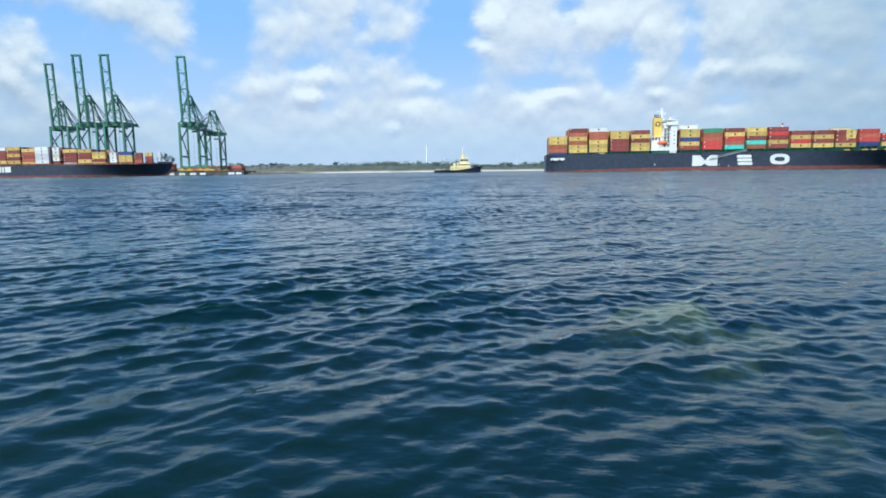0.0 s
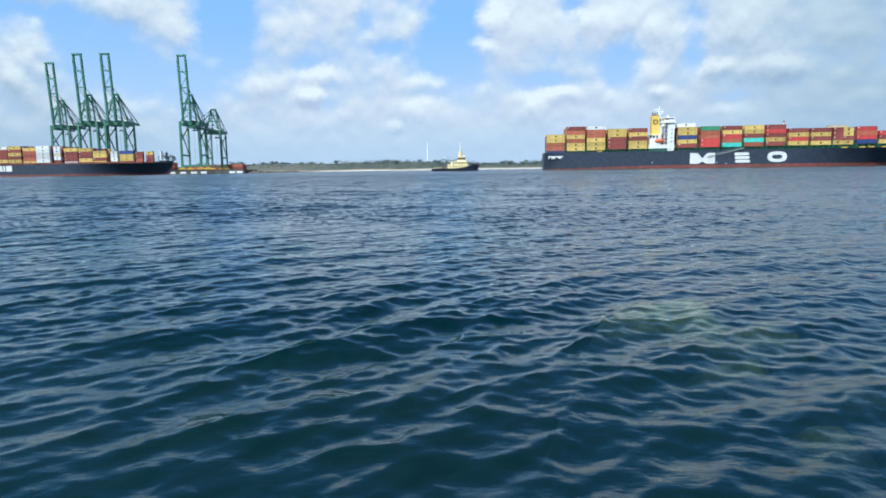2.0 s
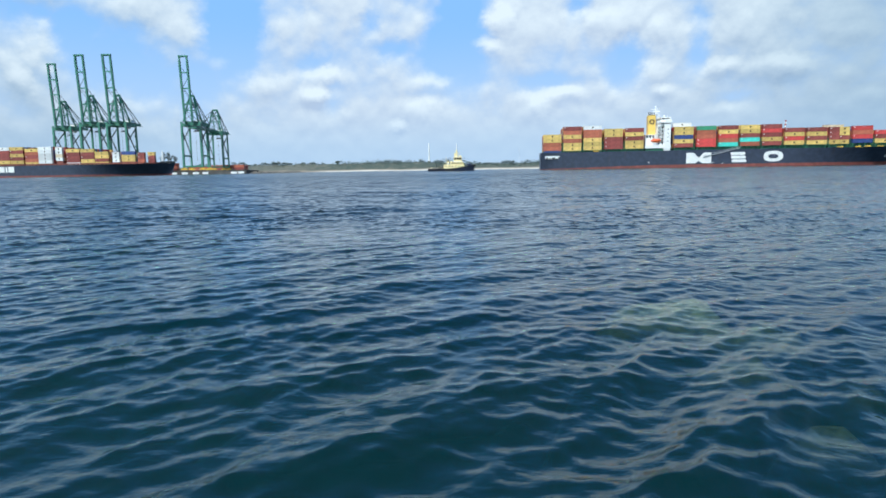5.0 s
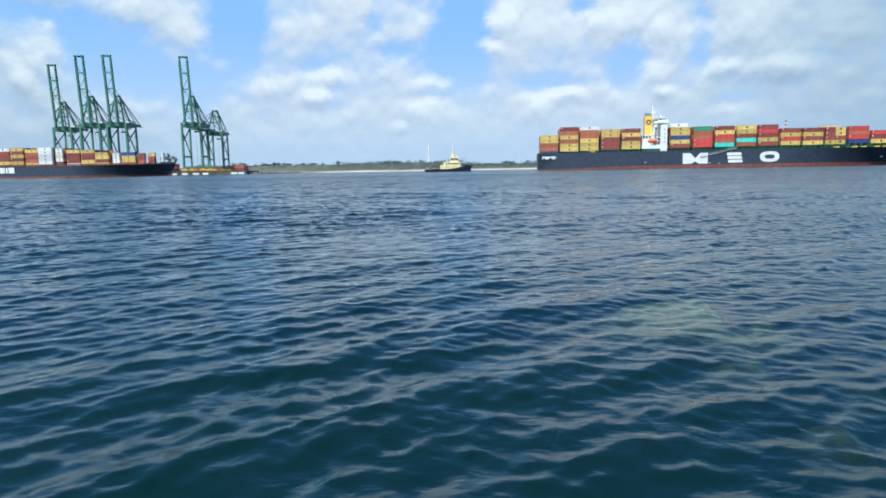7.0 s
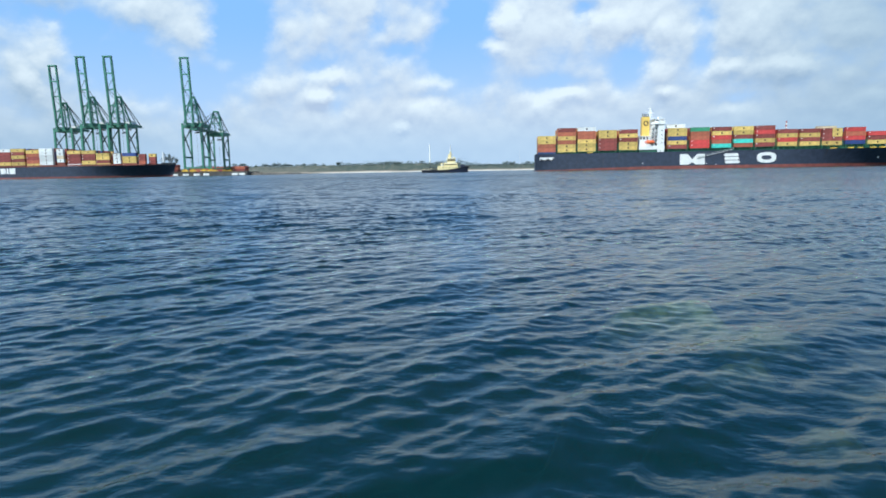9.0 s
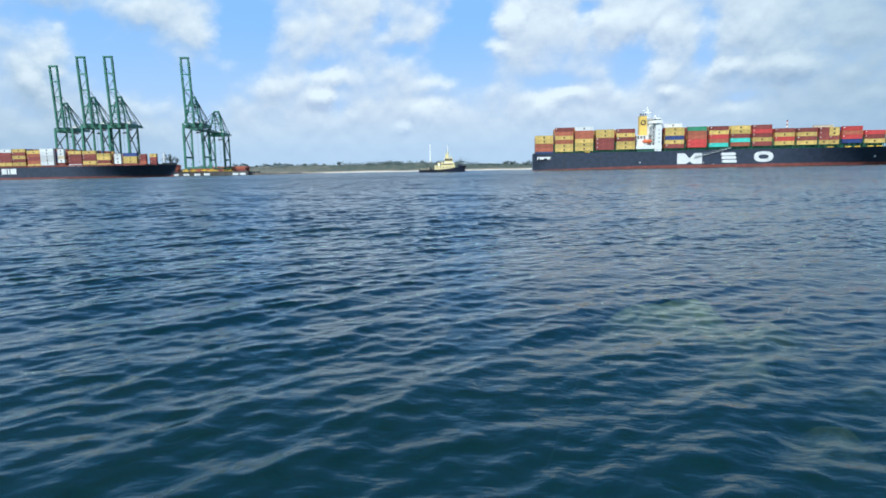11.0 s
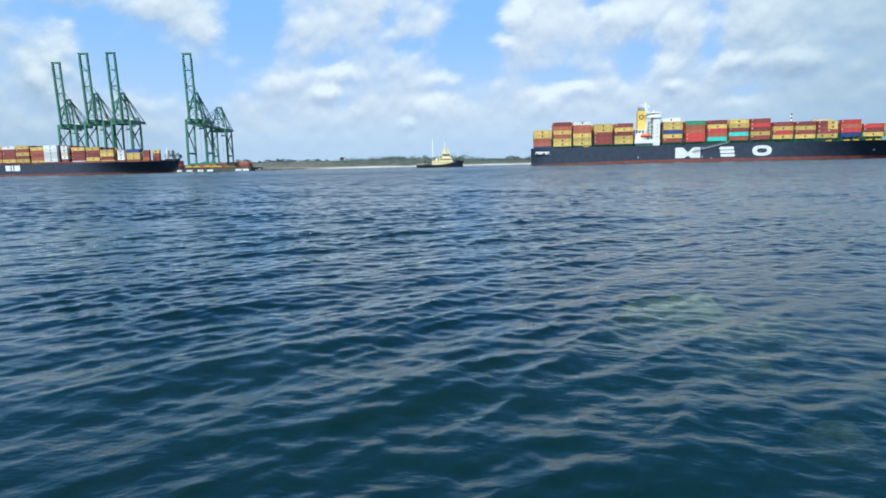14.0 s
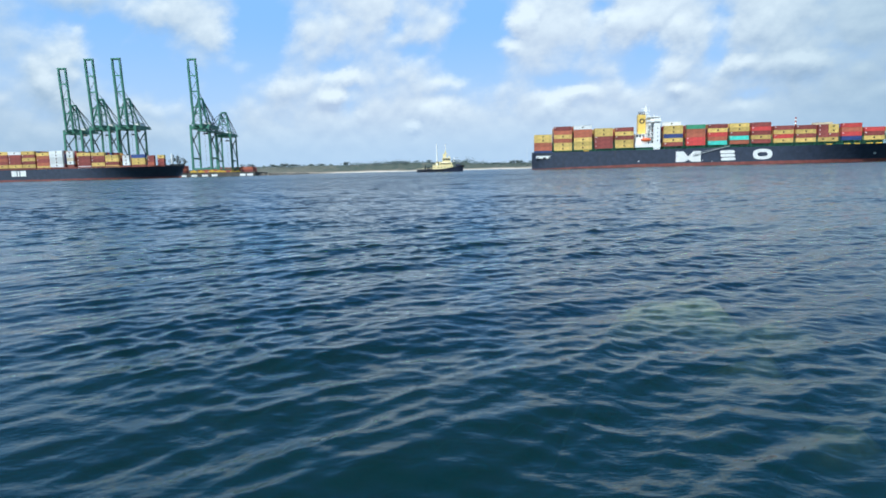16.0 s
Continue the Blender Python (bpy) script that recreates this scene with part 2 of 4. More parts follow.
def cloud_mat():
    """Broken fair-weather cloud before a blue sky, thinning into pale haze at the horizon."""
    n = Nodes("cloud")
    sep = n.add("SeparateXYZ")
    nrm = n.add("VectorMath", operation="NORMALIZE")
    n.put(nrm.inputs[0], n.add("TexCoord").outputs["Object"])
    n.put(sep.inputs[0], nrm.outputs[0])
    az = n.math("MULTIPLY", n.math("ARCTAN2", sep.outputs[0], sep.outputs[1]), 57.2958)
    el = n.math("MULTIPLY", n.math("ARCSINE", sep.outputs[2]), 57.2958)

    def field(x, y, lumps):
        total = None
        for a, h, w, t, k in lumps:
            dx = n.math("MULTIPLY", n.math("SUBTRACT", x, a), 1 / w)
            dy = n.math("MULTIPLY", n.math("SUBTRACT", y, h), 1 / t)
            r2 = n.math("MULTIPLY_ADD", dx, dx, n.math("MULTIPLY", dy, dy))
            g = n.math("MULTIPLY", n.math("EXPONENT", n.math("MULTIPLY", r2, -0.6)), k)
            total = g if total is None else n.math("MAXIMUM", total, g)
        return total

    def density(lift):
        e = n.math("ADD", el, lift)
        comb = n.add("CombineXYZ")
        n.put(comb.inputs[0], az)
        n.put(comb.inputs[1], n.math("MULTIPLY", e, 1.2))
        p = comb.outputs[0]
        x, y = az, e
        for size, gain in ((0.28, 1.3), (0.9, 1.0), (2.4, 0.4)):
            wob, split = n.add("TexNoise"), n.add("SeparateXYZ")
            n.put(wob.inputs["Vector"], p)
            wob.inputs["Scale"].default_value, wob.inputs["Detail"].default_value, wob.inputs["Roughness"].default_value = size, 4, 0.5
            n.put(split.inputs[0], wob.outputs["Color"])
            x = n.math("ADD", x, n.math("MULTIPLY_ADD", split.outputs[0], gain, -0.5 * gain))
            y = n.math("ADD", y, n.math("MULTIPLY_ADD", split.outputs[1], 0.8 * gain, -0.4 * gain))
        puffs = n.math("MAXIMUM", field(x, y, PUFFS), field(x, y, BANKS))
        gaps = field(x, y, GAPS)
        warped = n.add("CombineXYZ")
        n.put(warped.inputs[0], x)
        n.put(warped.inputs[1], n.math("MULTIPLY", y, 1.15))
        billow = n.add("TexVoronoi", feature="SMOOTH_F1")
        n.put(billow.inputs["Vector"], warped.outputs[0])
        billow.inputs["Scale"].default_value, billow.inputs["Smoothness"].default_value = 0.75, 0.5
        total = n.math("MULTIPLY_ADD", n.noise(p, 0.26, 6, 0.55), 0.95, 0.05)
        total = n.math("ADD", total, n.math("MULTIPLY_ADD", billow.outputs["Distance"], -0.22, 0.11))
        total = n.math("ADD", total, n.math("MULTIPLY", puffs, 0.75))
        total = n.math("SUBTRACT", total, n.math("MULTIPLY", gaps, 0.95))
        return n.math("ADD", n.math("ADD", total, n.ramp(el, 2.0, 8.5, 0.42, 0.0)), n.math("ADD", n.ramp(el, 14.5, 20, 0.0, -0.75), n.math("ADD", n.ramp(az, -26, -10, -0.12, 0.0), n.ramp(n.math("ABSOLUTE", az), 36, 46, 0.0, -0.45)))), puffs

    (d, puffs), (d2, _) = density(0.0), density(0.75)
    cloud = n.ramp(d, -0.02, 0.78)
    edge = n.math("SUBTRACT", d, d2)
    lit = n.math("ADD", n.math("MULTIPLY_ADD", edge, 1.1, 0.42), n.math("MULTIPLY", puffs, 0.38), clamp=True)
    grey = n.mix(n.ramp(n.math("ABSOLUTE", az), 10, 34), (0.52, 0.58, 0.735), (0.37, 0.47, 0.615))
    white = n.mix(n.ramp(az, 18, 36), (0.89, 0.915, 0.96), (0.60, 0.69, 0.78))
    tint = n.mix(lit, grey, white)
    tint = n.mix(n.ramp(el, 1.0, 6.5, 0.8, 0.0), tint, n.mix(n.ramp(n.math("ABSOLUTE", az), 16, 36), (0.51, 0.64, 0.83), (0.405, 0.53, 0.70)))
    blue = n.mix(n.ramp(el, 3.0, 14.0), (0.53, 0.67, 0.91), (0.32, 0.55, 0.96))
    blue = n.mix(n.ramp(el, 14.5, 27), blue, (0.08, 0.22, 0.56))
    col = n.mix(cloud, blue, tint)
    em, tr, mx = n.add("Emission"), n.add("BsdfTransparent"), n.add("MixShader")
    n.put(em.inputs["Color"], col)
    em.inputs["Strength"].default_value = 1.0
    n.put(mx.inputs[0], n.math("MULTIPLY", n.ramp(el, 20, 46, 1.0, 0.0), n.ramp(n.math("ABSOLUTE", az), 46, 61, 1.0, 0.0)))
    n.put(mx.inputs[1], tr.outputs[0])
    n.put(mx.inputs[2], em.outputs[0])
    n.put(n.out.inputs["Surface"], mx.outputs[0])
    return n.mat


GLASS, RUBBER, CONCRETE, LAND, ROCK, MIXED = window_glass(), rubber(), concrete(), land_mat(), rock_mat(), inner_box_mat()
WATER, SEABED, CLOUD = water_mat(), seabed_mat(), cloud_mat()
# leaf greens made paler and bluer, with the distance haze mixed into them
LEAF_HAZED = leaf_mat("hazed_bush_leaves", (0.050, 0.076, 0.070), (0.095, 0.125, 0.108))
MOVES = []


# ---- mesh helpers ----
def box(bm, x0, x1, y0, y1, z0, z1):
    v = [bm.verts.new((x, y, z)) for x in (x0, x1) for y in (y0, y1) for z in (z0, z1)]
    for f in ((0, 1, 3, 2), (4, 6, 7, 5), (0, 4, 5, 1), (2, 3, 7, 6), (0, 2, 6, 4), (1, 5, 7, 3)):
        bm.faces.new([v[i] for i in f])
    return bm


def boxes(*dims):
    bm = bmesh.new()
    for d in dims:
        box(bm, *d)
    return bm


def beam(bm, p, q, w, h=None):
    """A square or flat bar from p to q."""
    p, q, h = Vector(p), Vector(q), h or w
    d = (q - p).normalized()
    side = d.cross(Vector((0, 0, 1)))
    side = side.normalized() if side.length > 1e-3 else Vector((1, 0, 0))
    up = side.cross(d).normalized()
    ends = [[bm.verts.new(c + side * (a * w / 2) + up * (b * h / 2)) for a, b in ((-1, -1), (1, -1), (1, 1), (-1, 1))] for c in (p, q)]
    a, b = ends
    bm.faces.new(a[::-1]), bm.faces.new(b)
    for k in range(4):
        bm.faces.new((a[k], a[(k + 1) % 4], b[(k + 1) % 4], b[k]))
    return bm


def beams(w, *pairs, h=None):
    bm = bmesh.new()
    for p, q in pairs:
        beam(bm, p, q, w, h)
    return bm


def tube(bm, p, q, r0, r1, n=12):
    p, q = Vector(p), Vector(q)
    d = (q - p).normalized()
    side = d.orthogonal().normalized()
    up = side.cross(d)
    rings = [[bm.verts.new(c + (side * math.cos(k * math.tau / n) + up * math.sin(k * math.tau / n)) * r) for k in range(n)]
             for c, r in ((p, r0), (q, r1))]
    for k in range(n):
        bm.faces.new((rings[0][k], rings[0][(k + 1) % n], rings[1][(k + 1) % n], rings[1][k]))
    bm.faces.new(rings[0][::-1]), bm.faces.new(rings[1])
    return bm


def mesh_of(name, bm, material, bevel=0.0):
    bmesh.ops.recalc_face_normals(bm, faces=bm.faces)
    if bevel:
        bmesh.ops.bevel(bm, geom=bm.edges[:], offset=bevel, segments=1, affect="EDGES")
    me = bpy.data.meshes.new(name)
    bm.to_mesh(me)
    bm.free()
    me.materials.append(material)
    return me


def part(name, bm, material, parent, label="", bevel=0.0):
    ob = new(name, mesh_of(name, bm, material, bevel))
    ob.parent = parent
    return tagged(ob, label)


def share(name, me, parent, m):
    ob = new(name, me)
    ob.parent = parent
    ob.matrix_basis = m
    return ob


def raw_mesh(name, verts, faces, material, smooth=False):
    me = bpy.data.meshes.new(name)
    me.from_pydata(verts, [], faces)
    me.materials.append(material)
    if smooth:
        me.polygons.foreach_set("use_smooth", [True] * len(me.polygons))
    me.update()
    return me


# ---- sea ----
WAVE_DIR = radians(-48)
RNG = np.random.default_rng(7)
WAVES = []
for k in range(96):
    length = 0.105 * (20.0 ** (k / 95.0))
    th = WAVE_DIR + RNG.normal(0, 0.75 if length < 0.3 else (0.5 if length < 0.8 else 0.34))
    steep = 0.034 if length < 0.36 else (0.025 if length < 0.9 else 0.0175)
    WAVES.append((length, th, steep * length / math.tau, RNG.uniform(0, math.tau)))


def wave_points(xs, ys):
    """The surface over a grid: crested waves, the short ones left out where the sheet is coarse."""
    gx, gy = np.meshgrid(xs, ys)
    px, py, pz = gx.copy(), gy.copy(), np.zeros_like(gx)
    limit = np.maximum(0.105, 0.0068 * gy)
    gust = 0.92 + 0.22 * np.sin(gx * 0.31 + 0.13 * gy + 1.0) * np.sin(gy * 0.27 - gx * 0.09) + 0.18 * np.sin(gx * 0.9 + gy * 0.4) * np.sin(gy * 0.7 - 0.5 * gx + 2.0)
    calm = np.clip((0.77 * gy + 2.5 - np.abs(gx)) / 2.0, 0, 1) * np.clip((gy - 1.0) / 1.4, 0, 1) * np.clip((189.5 - gy) / 15.0, 0, 1)
    gust = gust * calm * (0.66 + 0.32 * np.clip((gy - 2.5) / 2.0, 0, 1) - 0.20 * np.clip((gy - 6.0) / 6.0, 0, 1) + 0.20 * np.clip((gy - 16.0) / 12.0, 0, 1))
    for length, th, amp, ph in WAVES:
        k = math.tau / length
        w = np.clip((length / limit - 0.8) / 0.4, 0, 1) * amp * gust
        a = k * (gx * math.cos(th) + gy * math.sin(th)) + ph
        s, c = np.sin(a), np.cos(a)
        pz += w * c
        px -= 1.1 * w * s * math.cos(th)
        py -= 1.1 * w * s * math.sin(th)
    return np.stack([px, py, pz], -1)


def make_sea():
    verts, faces, count = [], [], 0

    def grid(P, keep=None):
        nonlocal count
        ny, nx = P.shape[:2]
        i = np.arange(ny * nx).reshape(ny, nx)
        q = np.stack([i[:-1, :-1], i[:-1, 1:], i[1:, 1:], i[1:, :-1]], -1)
        q = q.reshape(-1, 4) if keep is None else q[keep[:-1, :-1]]
        used, back = np.unique(q, return_inverse=True)
        verts.append(P.reshape(-1, 3)[used])
        faces.append(back.reshape(-1, 4) + count)
        count += len(used)

    bands = [(0.035, 1.0, 24.03, -21.0, 21.0), (0.07, 24.03, 42.02, -35.0, 35.0), (0.14, 42.02, 94.94, -75.6, 75.6), (0.28, 94.94, 189.86, -148.96, 148.96)]
    grids = []
    for d, y0, y1, x0, x1 in bands:
        grids.append(wave_points(x0 + d * np.arange(round((x1 - x0) / d) + 1), y0 + d * np.arange(round((y1 - y0) / d) + 1)))
    for k in (0, 1, 2):
        d, y0, y1, x0, x1 = bands[k]
        D, _, _, X0, _ = bands[k + 1]
        at = (x0 + d * np.arange(grids[k].shape[1]) - X0) / D
        i = np.floor(at + 1e-6).astype(int)
        f = (at - i)[:, None]
        row = grids[k + 1][0]
        grids[k][-1] = row[i] * (1 - f) + row[np.minimum(i + 1, len(row) - 1)] * f
    for g in grids:
        grid(g, np.abs(g[:, :, 0]) < 0.77 * g[:, :, 1] + 2.5)

    def flat(corners, z=-0.004):
        (ax, ay), (bx, by), (cx, cy), (dx, dy) = corners
        k = np.linspace(0, 1, 7)
        grid(np.array([[((ax + (bx - ax) * u) * (1 - v) + (dx + (cx - dx) * u) * v, (ay + (by - ay) * u) * (1 - v) + (dy + (cy - dy) * u) * v, z)
                        for u in k] for v in k], float))

    far = 4700.0
    near_half, far_half = 0.77 * 1.05 + 2.45, 0.77 * 189.5 + 2.4
    flat(((-far, 189.5), (far, 189.5), (far, far), (-far, far)))
    flat(((-far, -far), (far, -far), (far, 1.05), (-far, 1.05)))
    flat(((-far, 1.05), (-near_half, 1.05), (-far_half, 189.5), (-far, 189.5)))
    flat(((near_half, 1.05), (far, 1.05), (far, 189.5), (far_half, 189.5)))
    V, F = np.concatenate(verts), np.concatenate(faces)
    me = bpy.data.meshes.new("water")
    me.vertices.add(len(V))
    me.vertices.foreach_set("co", V.astype(np.float32).ravel())
    me.loops.add(F.size)
    me.loops.foreach_set("vertex_index", F.astype(np.int32).ravel())
    me.polygons.add(len(F))
    me.polygons.foreach_set("loop_start", (np.arange(len(F)) * 4).astype(np.int32))
    me.polygons.foreach_set("use_smooth", np.ones(len(F), bool))
    me.update(calc_edges=True)
    me.validate()
    me.materials.append(WATER)
    sea = tagged(new("water", me), "dark blue-green harbour water with small wind waves", "water", kind="structure")
    drift = 1.0 * 16
    MOVES.append((sea, [(0, pose(0, 0, 0)), (16, pose(drift * math.cos(WAVE_DIR), drift * math.sin(WAVE_DIR), 0))]))


make_sea()


def make_seabed():
    """The bottom, about four metres down, with a shoal that rises close to the surface."""
    near = np.arange(-6, 14.01, 0.2)
    xs = np.concatenate([[-4700, -1500, -500, -150, -50, -20], near - 1.0, [20, 50, 150, 500, 1500, 4700]])
    ys = np.concatenate([[-4700, -1500, -500, -150, -50, -12], near, [20, 40, 90, 200, 500, 940]])
    lumps = ((3.6, 9.2, 1.3, 1.2, 3.5), (2.9, 9.5, 0.9, 0.9, 3.3), (4.6, 8.8, 0.9, 0.9, 3.25), (3.5, 7.4, 1.0, 0.8, 3.15), (3.5, 5.4, 0.9, 0.6, 3.05), (4.8, 6.9, 0.9, 0.7, 3.05))

    def deep(x, y):
        z = -4.2
        for a, b, w, t, h in lumps:
            z = max(z, -4.2 + h * math.exp(-0.5 * (((x - a) / w) ** 2 + ((y - b) / t) ** 2) ** 1.5))
        return z + 0.28 * noise.fractal(Vector((x * 1.3, y * 1.3, 4.0)), 1.0, 2.0, 4)
    nx = len(xs)
    verts = [(float(x), float(y), deep(x, y)) for y in ys for x in xs]
    faces = [(j * nx + i, j * nx + i + 1, (j + 1) * nx + i + 1, (j + 1) * nx + i) for j in range(len(ys) - 1) for i in range(nx - 1)]
    tagged(new("seabed", raw_mesh("seabed", verts, faces, SEABED, True)), "seabed coloured darker with depth, with a pale yellow-green shoal under water", "seabed", kind="structure")


make_seabed()


def make_clouds():
    """A layer of cloud over the coast, sinking to the horizon far out, drifting with the wind."""
    far, layer, verts, faces = 4350.0, 411.0, [], []
    na, ne = 97, 68
    for j in range(ne):
        e = radians(-0.6 + 50.6 * (j / (ne - 1)) ** 1.3)
        R = max(1700.0, min(far, layer / max(math.sin(e), 0.01)))
        for i in range(na):
            a = radians(-62 + 124 * i / (na - 1))
            verts.append((R * math.sin(a) * math.cos(e), R * math.cos(a) * math.cos(e), R * math.sin(e)))
    for j in range(ne - 1):
        for i in range(na - 1):
            k = j * na + i
            faces.append((k, k + 1, k + na + 1, k + na))
    ob = new("backdrop_clouds", raw_mesh("clouds", verts, faces, CLOUD, True))
    tagged(ob, "broken white and grey clouds in a blue sky", "clouds", kind="structure")
    MOVES.append((ob, [(0, pose(0, 0, 0)), (16, pose(69, 41, 0))]))


make_clouds()


# ---- coast ----
def rise(x, y):
    """Height of the land: beach, dune, low wooded hill."""
    shore = 1000 + 14 * math.sin(x * 0.011) + 7 * math.sin(x * 0.037 + 1)
    d = y - shore
    if d < 0:
        return -0.03 * -d - 0.2
    n = noise.fractal(Vector((x * 0.006, y * 0.008, 3.1)), 1.0, 2.0, 4)
    hill = 9.0 + 3.0 * n + (2.5 if -420 < x < 40 else -0.5)
    return min(2.0, d * 0.06) + max(0.0, min(1.0, (d - 28) / 110.0)) ** 0.8 * hill + max(0, d - 400) * 0.004


def make_coast():
    xs = np.concatenate([np.arange(-2600, -600, 100), np.arange(-600, 700, 8), np.arange(700, 3000, 100)])
    ys = np.concatenate([np.arange(960, 1200, 6), np.arange(1200, 1500, 30), np.arange(1500, 4600, 300)])
    verts = [(x, y, rise(x, y)) for y in ys for x in xs]
    nx = len(xs)
    faces = [(j * nx + i, j * nx + i + 1, (j + 1) * nx + i + 1, (j + 1) * nx + i) for j in range(len(ys) - 1) for i in range(nx - 1)]
    ob = new("ground", raw_mesh("ground", [tuple(map(float, v)) for v in verts], faces, LAND, True))
    tagged(ob, "low sandy coast with pale beach and dry scrub", "coast", kind="structure")


make_coast()


def clump_cloud(rng, cx, cy, z, w, h, count, leaf):
    """Leaf sprays of one crown: small tilted blades, thin at the rim."""
    u = rng.normal(size=(count, 3))
    u /= np.linalg.norm(u, axis=1)[:, None]
    r = rng.uniform(0.35, 1.05, count)[:, None]
    lobes = 1 + 0.35 * np.sin(u[:, :1] * 5 + rng.uniform(0, 6)) * np.cos(u[:, 2:] * 4 + rng.uniform(0, 6))
    c = u * r * lobes * np.array([w / 2, w / 2, h / 2]) + np.array([cx, cy, z + h * 0.55])
    a, b = rng.normal(size=(count, 3)) * leaf, rng.normal(size=(count, 3)) * leaf
    a[:, 2] *= 0.6
    return np.stack([c, c + a, c + b], 1).reshape(-1, 3)


def make_woods():
    rng, out = np.random.default_rng(3), []
    for k in range(1700):
        x = rng.uniform(-480, 640)
        dens = noise.noise(Vector((x * 0.012, 5.2, 0))) + noise.noise(Vector((x * 0.05, 1.7, 0))) * 0.5
        y = 1070 + rng.uniform(0, 160) + 10 * rng.uniform(-1, 1)
        if rng.uniform() > 0.62 + 0.7 * dens:
            continue
        big = 0.55 + max(0.0, dens) * 1.1 + (0.15 if -330 < x < 60 else -0.1)
        h = rng.uniform(3.0, 7.2) * big * (1.5 if rng.uniform() < 0.10 else 1.0)
        out.append(clump_cloud(rng, x, y, rise(x, y) - 0.4, h * rng.uniform(1.0, 1.9), h, 46, 0.55))
    # broad pine crowns standing out over the ridge
    for k in range(46):
        x = rng.uniform(-470, 330)
        y = 1135 + rng.uniform(0, 70)
        h = rng.uniform(4.5, 7.0)
        for j in range(3):
            out.append(clump_cloud(rng, x + rng.uniform(-0.6, 0.6) * h, y, rise(x, y) + h * rng.uniform(0.05, 0.3), h * rng.uniform(0.9, 1.4), h * rng.uniform(0.6, 0.85), 110, 0.6))
    V = np.concatenate(out)
    F = np.arange(len(V)).reshape(-1, 3)
    ob = new("woods", raw_mesh("woods", V.tolist(), F.tolist(), LEAF_HAZED))
    tagged(ob, "distant dark green bushes and pines along the coast", "woods", kind="stuff")


make_woods()


def make_tree(x, y, ground, height, width, seed):
    rng = np.random.default_rng(seed)
    tree = tagged(new("tree"), "dark green pine behind the quay", "tree", "trees behind the quay")
    tree.location = (x, y, ground)
    bm = tube(bmesh.new(), (0, 0, -0.3), (0.3, 0, height * 0.6), 0.35, 0.18, 8)
    for k in range(6):
        a = k * 1.05
        tube(bm, (0.2, 0, height * (0.42 + 0.03 * k)), (math.cos(a) * width * 0.3, math.sin(a) * width * 0.3, height * 0.75), 0.14, 0.05, 6)
    part("trunk", bm, ROCK, tree)
    V = np.concatenate([clump_cloud(rng, rng.uniform(-0.28, 0.28) * width, rng.uniform(-0.28, 0.28) * width, height * rng.uniform(0.45, 0.72),
                                    width * rng.uniform(0.35, 0.55), height * rng.uniform(0.16, 0.26), 70, 0.36) for k in range(9)])
    share("crown", raw_mesh("crown", V.tolist(), np.arange(len(V)).reshape(-1, 3).tolist(), LEAF_HAZED), tree, Matrix())


for k in range(4):
    make_tree(-315.5 + 3.8 * k, 704 + 3 * (k % 2), 3.4, 25.0 - 1.2 * k, 8.0, 20 + k)


def make_rocks():
    """Rubble mound running from the quay's end along the shore."""
    rng = np.random.default_rng(11)
    bm = bmesh.new()
    for k in range(620):
        t = rng.uniform()
        x, y = -178.0 + t * -10 + rng.normal(0, 2.0), 579 + t * 391
        x += -40 * t * t
        lift = rng.uniform(0, 1)
        s = rng.uniform(0.7, 1.7)
        m = Matrix.Translation((x + (1 - lift) * rng.uniform(-7, 7), y, lift * 1.7 - 0.7)) @ Euler(rng.uniform(0, 6, 3).tolist()).to_matrix().to_4x4()
        got = bmesh.ops.create_icosphere(bm, subdivisions=1, radius=s, matrix=m)
        for v in got["verts"]:
            v.co += Vector(rng.normal(0, 0.18 * s, 3).tolist())
    ob = new("rubble_mound", mesh_of("rubble_mound", bm, ROCK))
    tagged(ob, "brown rock rubble mound along the shore", "rocks", kind="stuff")


make_rocks()


def make_tower(x, y, height, r, name, label, bands=0):
    root = tagged(new(name), label, "tower")
    root.location = (x, y, rise(x, y) - 0.3)
    n = max(1, bands)
    for k in range(n):
        z0, z1 = height * k / n, height * (k + 1) / n
        bm = tube(bmesh.new(), (0, 0, z0), (0, 0, z1 - 0.05), r * (1 - 0.35 * k / n), r * (1 - 0.35 * (k + 1) / n), 16)
        part("band" if bands else "shaft", bm, SIGNAL_RED if bands and k % 2 else WHITE, root, "red painted band" if bands and k % 2 else "")
    return root


make_tower(-31.0, 1290.0, 40.5, 1.7, "white_mast", "tall slim white mast on the coast")
make_tower(4.0, 1250.0, 12.0, 1.3, "white_mast", "short white mast behind the bushes")
make_tower(155.0, 1300.0, 31.0, 0.22, "radio_mast", "thin grey radio mast on the hill")
make_tower(605.0, 1120.0, 70.0, 2.0, "power_station_chimney", "tall chimney with red and white bands", 22)


